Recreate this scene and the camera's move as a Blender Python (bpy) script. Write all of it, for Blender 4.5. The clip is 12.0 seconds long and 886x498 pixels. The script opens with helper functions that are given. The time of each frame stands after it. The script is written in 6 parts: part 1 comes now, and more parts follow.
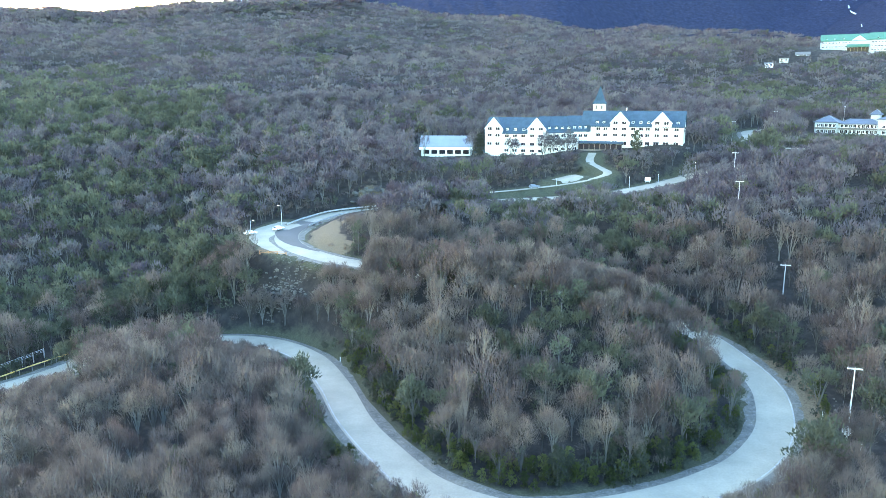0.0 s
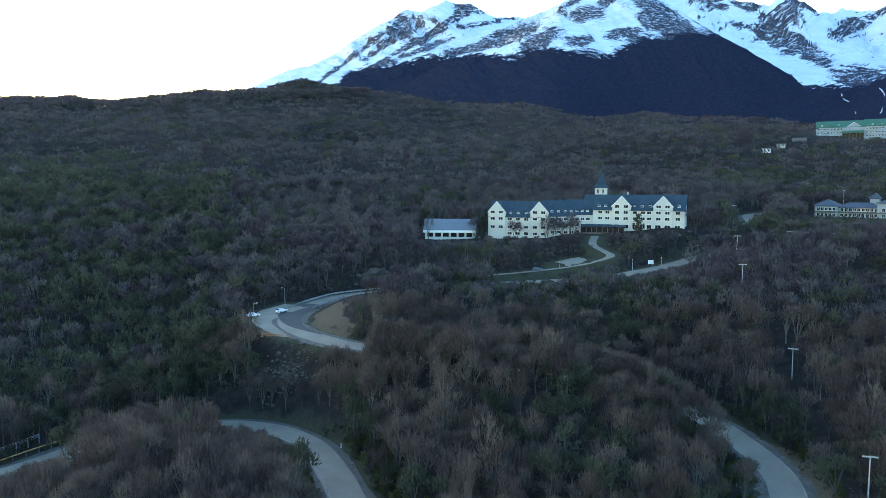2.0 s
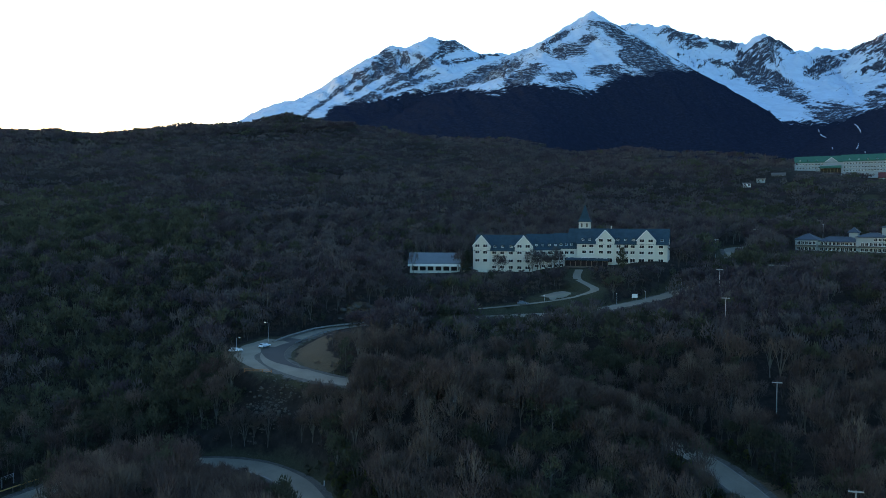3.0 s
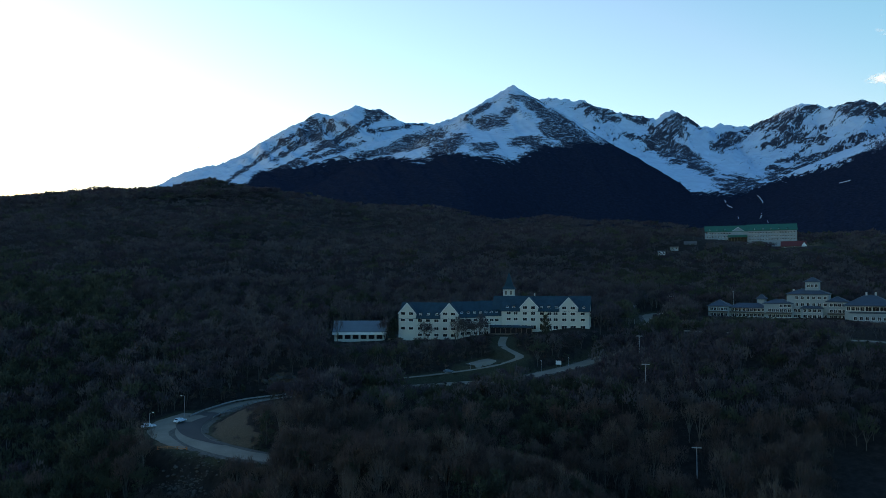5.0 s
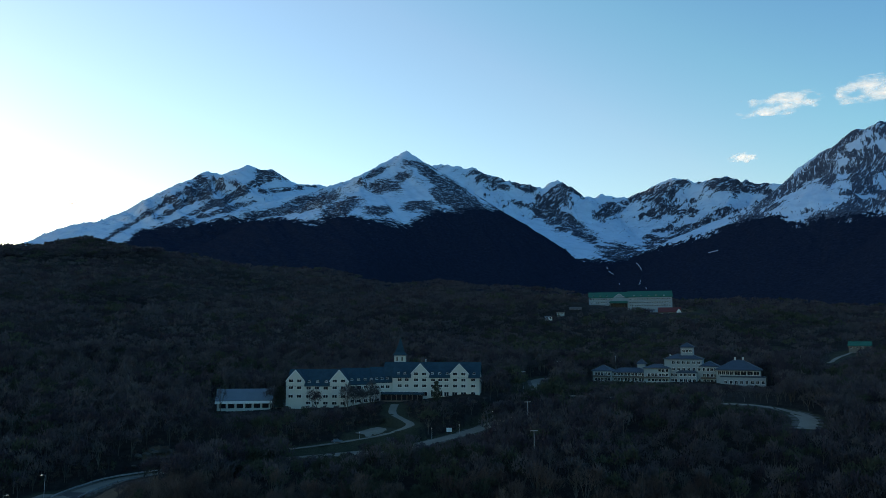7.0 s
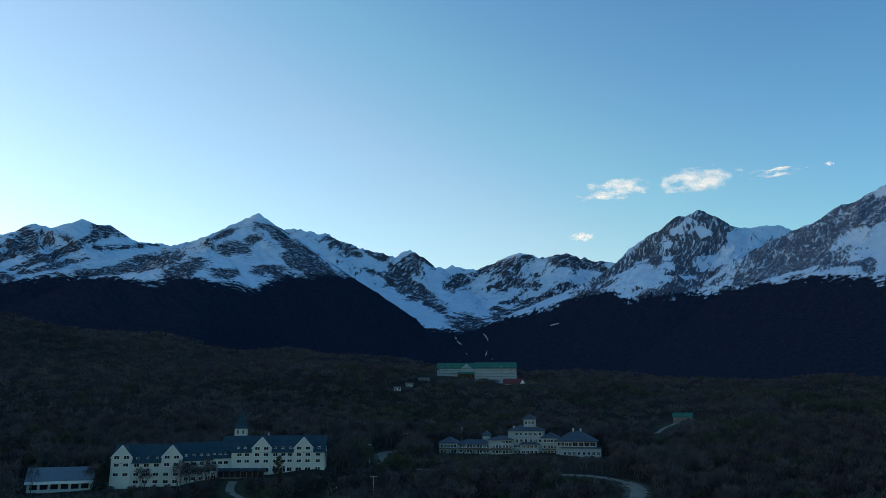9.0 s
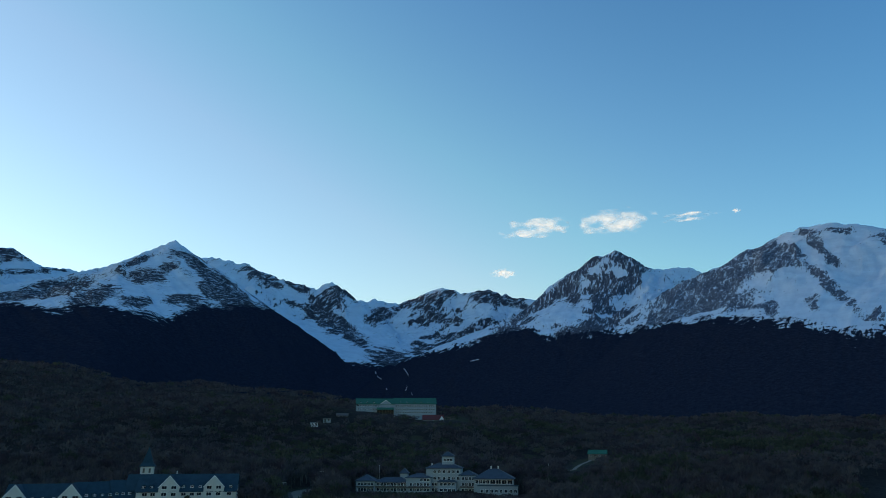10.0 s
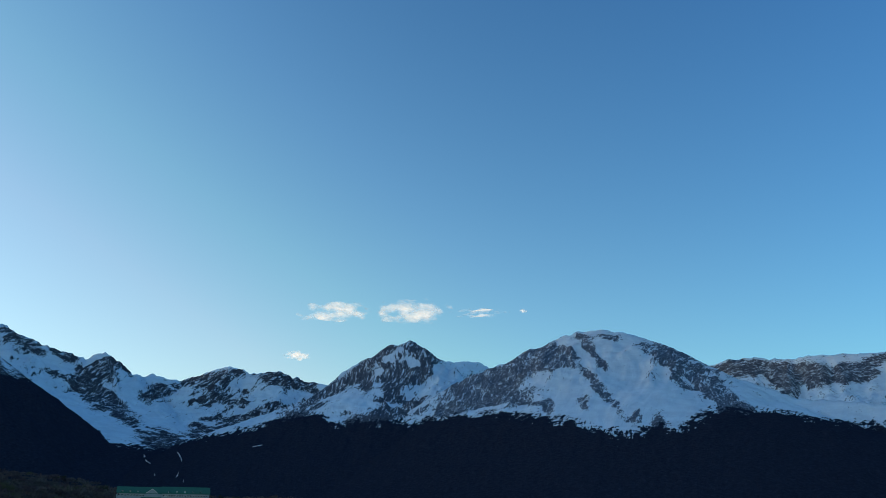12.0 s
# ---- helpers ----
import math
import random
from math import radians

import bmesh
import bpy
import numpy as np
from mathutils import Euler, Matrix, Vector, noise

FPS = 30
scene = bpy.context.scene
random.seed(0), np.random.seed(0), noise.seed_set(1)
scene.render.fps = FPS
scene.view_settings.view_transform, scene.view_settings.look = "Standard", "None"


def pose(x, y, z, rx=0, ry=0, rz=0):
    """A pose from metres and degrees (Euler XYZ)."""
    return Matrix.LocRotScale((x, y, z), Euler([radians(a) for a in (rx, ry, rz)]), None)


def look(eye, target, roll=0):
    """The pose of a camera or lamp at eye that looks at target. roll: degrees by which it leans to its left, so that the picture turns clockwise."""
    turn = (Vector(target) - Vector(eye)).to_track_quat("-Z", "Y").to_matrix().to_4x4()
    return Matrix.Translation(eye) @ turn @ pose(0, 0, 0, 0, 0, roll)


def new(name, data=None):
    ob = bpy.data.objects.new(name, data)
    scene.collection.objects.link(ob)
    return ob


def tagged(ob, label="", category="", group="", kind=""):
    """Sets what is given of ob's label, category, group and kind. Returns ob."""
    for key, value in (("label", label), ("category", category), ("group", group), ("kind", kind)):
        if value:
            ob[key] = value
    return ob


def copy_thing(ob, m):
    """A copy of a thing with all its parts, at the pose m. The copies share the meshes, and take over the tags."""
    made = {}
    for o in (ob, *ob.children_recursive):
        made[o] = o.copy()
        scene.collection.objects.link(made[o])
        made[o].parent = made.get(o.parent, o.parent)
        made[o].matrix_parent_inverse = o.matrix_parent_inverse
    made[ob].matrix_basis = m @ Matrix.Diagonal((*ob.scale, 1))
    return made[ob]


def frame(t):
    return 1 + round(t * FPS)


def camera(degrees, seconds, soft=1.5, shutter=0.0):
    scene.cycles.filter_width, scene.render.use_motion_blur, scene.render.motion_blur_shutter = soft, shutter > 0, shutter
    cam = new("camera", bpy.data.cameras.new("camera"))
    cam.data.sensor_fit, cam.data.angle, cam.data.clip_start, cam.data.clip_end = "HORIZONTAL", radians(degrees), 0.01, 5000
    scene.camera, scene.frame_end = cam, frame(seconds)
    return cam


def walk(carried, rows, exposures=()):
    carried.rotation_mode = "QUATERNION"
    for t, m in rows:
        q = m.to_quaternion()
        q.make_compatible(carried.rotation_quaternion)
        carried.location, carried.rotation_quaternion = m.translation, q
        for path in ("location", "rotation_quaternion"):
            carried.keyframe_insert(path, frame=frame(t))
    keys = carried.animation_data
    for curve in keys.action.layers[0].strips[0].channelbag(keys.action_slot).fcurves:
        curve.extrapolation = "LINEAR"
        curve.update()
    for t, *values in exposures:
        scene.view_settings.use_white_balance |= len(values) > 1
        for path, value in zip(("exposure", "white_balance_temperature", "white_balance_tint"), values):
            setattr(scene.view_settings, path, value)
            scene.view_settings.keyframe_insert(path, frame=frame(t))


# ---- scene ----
cam = camera(62.80, 12.0, soft=0.6)
PATH = [
    (0.0, pose(-0.00, 0.00, 70.00, 78.238, 0.004, -0.001)),
    (0.5, pose(0.05, -0.01, 69.99, 79.813, 0.026, 0.087)),
    (1.0, pose(0.09, 0.01, 70.02, 81.567, -0.013, 0.176)),
    (1.5, pose(0.11, 0.04, 70.06, 83.369, -0.008, 0.260)),
    (2.0, pose(0.15, 0.06, 70.12, 84.719, -0.002, 0.315)),
    (2.5, pose(0.15, 0.10, 70.22, 86.060, -0.003, 0.137)),
    (3.0, pose(0.13, 0.09, 70.37, 87.339, -0.069, -0.890)),
    (5.0, pose(-0.02, -0.08, 71.21, 92.542, -0.025, -6.774)),
    (5.5, pose(-0.01, -0.09, 71.48, 93.816, -0.047, -8.228)),
    (6.0, pose(0.03, -0.10, 71.80, 95.047, -0.015, -10.126)),
    (6.5, pose(0.05, -0.15, 72.12, 96.302, -0.017, -12.561)),
    (7.0, pose(0.02, -0.25, 72.43, 97.501, 0.014, -15.284)),
    (9.0, pose(-0.44, -0.84, 73.55, 102.825, 0.064, -27.095)),
    (9.5, pose(-0.63, -1.01, 73.82, 104.179, 0.066, -30.228)),
    (10.0, pose(-0.89, -1.22, 74.11, 105.502, 0.001, -33.359)),
    (10.5, pose(-1.18, -1.50, 74.47, 106.956, 0.024, -36.864)),
    (11.0, pose(-1.46, -1.82, 74.92, 108.679, 0.003, -41.179)),
    (11.5, pose(-1.73, -2.17, 75.42, 110.423, -0.026, -45.461)),
    (12.0, pose(-2.01, -2.54, 75.95, 112.119, -0.007, -49.827)),
]
EXPOSURES = [(0.0, 7.08, 14800, 23), (1.0, 6.28, 13400, 22), (1.5, 5.65, 12500, 22), (2.0, 5.12, 12000, 20), (2.5, 4.55, 11200, 18), (3.0, 3.88, 10200, 15), (5.0, 3.03, 8700, 10), (5.5, 2.97, 8600, 9), (6.5, 2.87, 8600, 8), (9.0, 2.8, 8600, 8), (12.0, 2.77, 8700, 8)]
walk(cam, PATH, EXPOSURES)

# ---- world, sun ----
SUN_AZ = -37.0    # degrees, clockwise from +y
SUN_EL = 2.2
SKY_DEPTH = ((1.28, -1.85, -2.45, 1.0), (0.60, -0.84, -1.12, 0.89), (0.24, -0.30, -0.53, 0.88))    # red, green, blue: level, overhead, away from the sun, most
world = bpy.data.worlds.new("sky")
scene.world = world
world.use_nodes = True
wn = world.node_tree
sky = wn.nodes.new("ShaderNodeTexSky")
sky.sky_type = "NISHITA"
sky.sun_disc = False
sky.sun_elevation = radians(SUN_EL)
sky.sun_rotation = radians(SUN_AZ)
sky.altitude = 200.0
sky.air_density = 1.0
sky.dust_density = 0.3
sky.ozone_density = 3.0
# the air deepens to blue overhead and away from the sun
aim = wn.nodes.new("ShaderNodeTexCoord")
axis = wn.nodes.new("ShaderNodeSeparateXYZ")
wn.links.new(aim.outputs["Generated"], axis.inputs[0])


def wcalc(op, *values):
    n = wn.nodes.new("ShaderNodeMath")
    n.operation = op
    for sock, v in zip(n.inputs, values):
        if isinstance(v, (int, float)):
            sock.default_value = v
        else:
            wn.links.new(v, sock)
    return n.outputs[0]


rise = wcalc("MINIMUM", wcalc("MAXIMUM", axis.outputs["Z"], 0.0), 0.65)
toward = wcalc("ADD", wcalc("MULTIPLY", axis.outputs["X"], math.sin(radians(SUN_AZ))), wcalc("MULTIPLY", axis.outputs["Y"], math.cos(radians(SUN_AZ))))
turned = wcalc("MINIMUM", wcalc("MULTIPLY_ADD", toward, -0.5, 0.5), 0.84)
deep = wn.nodes.new("ShaderNodeCombineXYZ")
for k, (a0, up, side, most) in enumerate(SKY_DEPTH):
    power = wcalc("MULTIPLY_ADD", rise, up, wcalc("MULTIPLY_ADD", turned, side, a0))
    wn.links.new(wcalc("MINIMUM", wcalc("EXPONENT", power), most), deep.inputs[k])
tinted = wn.nodes.new("ShaderNodeVectorMath")
tinted.operation = "MULTIPLY"
wn.links.new(sky.outputs[0], tinted.inputs[0])
wn.links.new(deep.outputs[0], tinted.inputs[1])
wn.links.new(tinted.outputs[0], wn.nodes["Background"].inputs[0])
wn.nodes["Background"].inputs[1].default_value = 0.15

sun = new("sun", bpy.data.lights.new("sun", "SUN"))
sun.data.energy = 0.05
sun.data.angle = radians(0.5)
sun.data.color = (1.0, 0.86, 0.70)
sa, se = radians(SUN_AZ), radians(SUN_EL)
sun.matrix_world = look((0, 0, 0), (-math.sin(sa) * math.cos(se), -math.cos(sa) * math.cos(se), -math.sin(se)))

# ---- materials ----
def material(name, rough=0.8, metal=0.0):
    m = bpy.data.materials.new(name)
    m.use_nodes = True
    b = m.node_tree.nodes["Principled BSDF"]
    b.inputs["Roughness"].default_value = rough
    b.inputs["Metallic"].default_value = metal
    return m, m.node_tree, b


def node(nt, kind, **values):
    n = nt.nodes.new(kind)
    for key, value in values.items():
        if key in n.inputs:
            n.inputs[key].default_value = value
    return n


def ramp(nt, fac, stops):
    n = nt.nodes.new("ShaderNodeValToRGB")
    while len(n.color_ramp.elements) < len(stops):
        n.color_ramp.elements.new(0.5)
    for e, (p, c) in zip(n.color_ramp.elements, stops):
        e.position, e.color = p, (*c, 1)
    nt.links.new(fac, n.inputs[0])
    return n.outputs[0]


def mix(nt, fac, a, b, how="MIX"):
    n = nt.nodes.new("ShaderNodeMix")
    n.data_type = "RGBA"
    n.blend_type = how
    for sock, v in ((n.inputs[0], fac), (n.inputs[6], a), (n.inputs[7], b)):
        if isinstance(v, (int, float)):
            sock.default_value = v
        elif isinstance(v, tuple):
            sock.default_value = (*v, 1)
        else:
            nt.links.new(v, sock)
    return n.outputs[2]


def calc(nt, op, a, b=0.0, c=0.0):
    n = nt.nodes.new("ShaderNodeMath")
    n.operation = op
    for sock, v in zip(n.inputs, (a, b, c)):
        if isinstance(v, (int, float)):
            sock.default_value = v
        else:
            nt.links.new(v, sock)
    return n.outputs[0]


def noise_of(nt, scale, detail=4.0, rough=0.55, stretch=None, coord="Position"):
    n = node(nt, "ShaderNodeTexNoise", Scale=scale, Detail=detail, Roughness=rough)
    if coord == "Position":
        src = nt.nodes.new("ShaderNodeNewGeometry").outputs["Position"]
    else:
        src = nt.nodes.new("ShaderNodeTexCoord").outputs["Object"]
    if stretch:
        mp = nt.nodes.new("ShaderNodeMapping")
        mp.inputs["Scale"].default_value = stretch
        nt.links.new(src, mp.inputs[0])
        src = mp.outputs[0]
    nt.links.new(src, n.inputs["Vector"])
    return n.outputs["Fac"]


def bump(nt, bsdf, height, strength, distance):
    n = node(nt, "ShaderNodeBump", Strength=strength, Distance=distance)
    nt.links.new(height, n.inputs["Height"])
    nt.links.new(n.outputs[0], bsdf.inputs["Normal"])


def spread(nt, a, b):
    """A value that rises from 0 to 1 between a and b."""
    return lambda v: calc(nt, "MINIMUM", calc(nt, "MAXIMUM", calc(nt, "MULTIPLY", calc(nt, "SUBTRACT", v, a), 1.0 / (b - a)), 0.0), 1.0)


def plain(name, colour, rough=0.7, metal=0.0, vary=0.25, scale=0.8, grain=8.0, relief=0.02, stretch=None, shine=0.5):
    """A surface with stains at one scale and grain at another."""
    m, nt, b = material(name, rough, metal)
    b.inputs["Specular IOR Level"].default_value = shine
    big = noise_of(nt, scale, 4, stretch=stretch, coord="Object")
    fine = noise_of(nt, grain, 5, coord="Object")
    dark = tuple(c * (1 - vary) for c in colour)
    light = tuple(min(1, c * (1 + vary * 0.5)) for c in colour)
    col = ramp(nt, big, [(0.3, dark), (0.6, colour), (0.8, light)])
    col = mix(nt, 0.35, col, ramp(nt, fine, [(0.3, dark), (0.7, light)]))
    nt.links.new(col, b.inputs["Base Color"])
    bump(nt, b, fine, 0.3, relief)
    return m


def ground_material():
    m, nt, b = material("forest_floor", 0.95)
    b.inputs["Specular IOR Level"].default_value = 0.1
    n1 = noise_of(nt, 0.02, 6)
    n2 = noise_of(nt, 0.35, 8, 0.7)
    n3 = noise_of(nt, 3.0, 4, 0.7)
    # litter darkened to carry the shade under the canopy
    litter = ramp(nt, n2, [(0.3, (0.012, 0.010, 0.009)), (0.5, (0.025, 0.020, 0.018)), (0.72, (0.046, 0.037, 0.032))])
    grass = ramp(nt, n3, [(0.3, (0.025, 0.024, 0.015)), (0.5, (0.047, 0.045, 0.027)), (0.72, (0.080, 0.072, 0.047))])
    att = nt.nodes.new("ShaderNodeAttribute")
    att.attribute_name = "open"
    v = calc(nt, "ADD", att.outputs["Fac"], calc(nt, "MULTIPLY", calc(nt, "SUBTRACT", n1, 0.5), 1.2))
    v = calc(nt, "ADD", v, calc(nt, "MULTIPLY", calc(nt, "SUBTRACT", n2, 0.5), 0.8))
    col = mix(nt, spread(nt, 0.35, 0.65)(v), litter, grass)
    soil = nt.nodes.new("ShaderNodeAttribute")
    soil.attribute_name = "soil"
    w = calc(nt, "ADD", soil.outputs["Fac"], calc(nt, "MULTIPLY", calc(nt, "SUBTRACT", n2, 0.5), 0.9))
    earth = ramp(nt, n3, [(0.3, (0.052, 0.034, 0.023)), (0.5, (0.115, 0.074, 0.048)), (0.75, (0.18, 0.125, 0.085))])
    col = mix(nt, spread(nt, 0.4, 0.6)(w), col, earth)
    nt.links.new(col, b.inputs["Base Color"])
    bump(nt, b, n2, 0.8, 0.5)
    return m


def mountain_material():
    """Dark leafless forest up to the tree line, snow above it, rock where it is steep and in crags placed to fit the
    camera's view.
    """
    m, nt, b = material("mountain_side", 0.95)
    b.inputs["Specular IOR Level"].default_value = 0.0
    geo = nt.nodes.new("ShaderNodeNewGeometry")
    sep = nt.nodes.new("ShaderNodeSeparateXYZ")
    nt.links.new(geo.outputs["Position"], sep.inputs[0])
    big = noise_of(nt, 0.0035, 5, 0.6)
    mid = noise_of(nt, 0.012, 8, 0.68, stretch=(1.0, 1.0, 2.5))
    fine = noise_of(nt, 0.055, 5, 0.65, stretch=(1.0, 1.0, 1.8))
    grit = noise_of(nt, 0.13, 3, 0.6, stretch=(1.0, 1.0, 1.8))
    flow = nt.nodes.new("ShaderNodeAttribute")
    flow.attribute_name = "flow"
    bands = []
    for scale in (2.6, 8.5):
        one = node(nt, "ShaderNodeTexNoise", Scale=scale, Detail=4.0, Roughness=0.6)
        nt.links.new(flow.outputs["Vector"], one.inputs["Vector"])
        bands.append(one.outputs["Fac"])
    streak = bands[0]
    # rock shows where the mesh is steep, ribbed or set with crags, in streaks along the slope, with flecks of snow left
    # in it
    att = nt.nodes.new("ShaderNodeAttribute")
    att.attribute_name = "rock"
    r = calc(nt, "MULTIPLY_ADD", calc(nt, "SUBTRACT", att.outputs["Fac"], ROCK_FROM), 1.5, ROCK_FROM)
    r = calc(nt, "MINIMUM", calc(nt, "MAXIMUM", r, ROCK_FROM - 1.2), ROCK_FROM + 0.36)
    for source, amount in ((bands[0], 2.8), (bands[1], 2.9), (fine, 0.8), (grit, 0.8), (mid, 0.8)):
        r = calc(nt, "ADD", r, calc(nt, "MULTIPLY", calc(nt, "SUBTRACT", source, 0.5), amount))
    rocky = spread(nt, ROCK_FROM, ROCK_FROM + 0.06)(r)
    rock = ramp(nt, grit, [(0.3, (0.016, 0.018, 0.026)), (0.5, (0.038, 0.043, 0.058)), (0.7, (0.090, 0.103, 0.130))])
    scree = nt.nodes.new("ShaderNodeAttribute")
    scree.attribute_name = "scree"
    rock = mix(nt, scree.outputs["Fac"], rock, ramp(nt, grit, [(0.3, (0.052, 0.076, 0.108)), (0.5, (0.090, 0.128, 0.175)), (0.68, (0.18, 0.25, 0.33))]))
    # snow colour darkened and tinted with the blue of the sky light
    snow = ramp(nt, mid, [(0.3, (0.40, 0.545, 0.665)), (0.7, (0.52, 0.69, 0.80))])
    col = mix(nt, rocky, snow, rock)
    # tree line with tongues of forest
    wav = calc(nt, "ADD", calc(nt, "MULTIPLY", calc(nt, "SUBTRACT", mid, 0.5), 130.0), calc(nt, "MULTIPLY", calc(nt, "SUBTRACT", big, 0.5), 30.0))
    wav = calc(nt, "ADD", wav, calc(nt, "MULTIPLY", calc(nt, "SUBTRACT", fine, 0.5), 90.0))
    wav = calc(nt, "ADD", wav, calc(nt, "MULTIPLY", calc(nt, "SUBTRACT", streak, 0.5), 110.0))
    h = calc(nt, "ADD", sep.outputs["Z"], wav)
    # forest colour with the blue of distant haze mixed into it
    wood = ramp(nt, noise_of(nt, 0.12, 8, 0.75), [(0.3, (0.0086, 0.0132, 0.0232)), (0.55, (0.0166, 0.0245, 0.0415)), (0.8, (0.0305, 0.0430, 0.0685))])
    line = nt.nodes.new("ShaderNodeAttribute")
    line.attribute_name = "tree_line"
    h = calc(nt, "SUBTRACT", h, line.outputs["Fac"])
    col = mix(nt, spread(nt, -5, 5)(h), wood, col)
    nt.links.new(col, b.inputs["Base Color"])
    bump(nt, b, calc(nt, "ADD", calc(nt, "MULTIPLY", fine, 0.5), calc(nt, "ADD", streak, calc(nt, "MULTIPLY", mid, 1.5))), 0.4, 6.0)
    return m


def twig_material(name, dark, colour, other, light, through_light=0.45):
    m, nt, b = material(name, 0.9)
    b.inputs["Specular IOR Level"].default_value = 0.05
    geo = nt.nodes.new("ShaderNodeNewGeometry")
    patch = noise_of(nt, 0.11, 3)
    att = nt.nodes.new("ShaderNodeAttribute")
    att.attribute_name = "tint"
    own = nt.nodes.new("ShaderNodeObjectInfo").outputs["Random"]
    tree = calc(nt, "FRACT", calc(nt, "ADD", att.outputs["Fac"], own))
    v = calc(nt, "ADD", calc(nt, "MULTIPLY", geo.outputs["Random Per Island"], 0.08), calc(nt, "MULTIPLY", patch, 0.2))
    v = calc(nt, "ADD", v, calc(nt, "MULTIPLY", tree, 0.62))
    tone = ramp(nt, v, [(0.2, dark), (0.4, colour), (0.58, other), (0.85, light)])
    nt.links.new(tone, b.inputs["Base Color"])
    # light passes between the twigs and leaves of a spray
    thin = nt.nodes.new("ShaderNodeBsdfTranslucent")
    nt.links.new(tone, thin.inputs["Color"])
    both = nt.nodes.new("ShaderNodeMixShader")
    both.inputs[0].default_value = through_light
    nt.links.new(b.outputs[0], both.inputs[1])
    nt.links.new(thin.outputs[0], both.inputs[2])
    nt.links.new(both.outputs[0], nt.nodes["Material Output"].inputs["Surface"])
    return m


def road_material():
    m, nt, b = material("pale_road", 0.85)
    b.inputs["Specular IOR Level"].default_value = 0.25
    n1 = noise_of(nt, 0.12, 6, 0.6)
    n2 = noise_of(nt, 2.5, 6, 0.7)
    col = ramp(nt, n1, [(0.25, (0.150, 0.123, 0.095)), (0.5, (0.212, 0.174, 0.136)), (0.75, (0.277, 0.232, 0.179))])
    col = mix(nt, 0.25, col, ramp(nt, n2, [(0.3, (0.108, 0.090, 0.072)), (0.7, (0.283, 0.238, 0.186))]))
    nt.links.new(col, b.inputs["Base Color"])
    bump(nt, b, n2, 0.3, 0.03)
    return m


def verge_material():
    """Gravel that runs from wet dark grit to pale dust and soil."""
    m, nt, b = material("road_gravel", 0.95)
    b.inputs["Specular IOR Level"].default_value = 0.15
    n1, n2, n3 = noise_of(nt, 0.25, 6, 0.65), noise_of(nt, 1.6, 6, 0.7), noise_of(nt, 7.0, 3)
    col = ramp(nt, n1, [(0.3, (0.045, 0.042, 0.040)), (0.5, (0.10, 0.092, 0.082)), (0.7, (0.15, 0.125, 0.095))])
    col = mix(nt, 0.45, col, ramp(nt, n2, [(0.35, (0.03, 0.03, 0.026)), (0.55, (0.11, 0.10, 0.085)), (0.75, (0.23, 0.21, 0.19))]))
    col = mix(nt, spread(nt, 0.66, 0.72)(n3), col, (0.32, 0.31, 0.29))
    nt.links.new(col, b.inputs["Base Color"])
    bump(nt, b, n2, 0.6, 0.15)
    return m


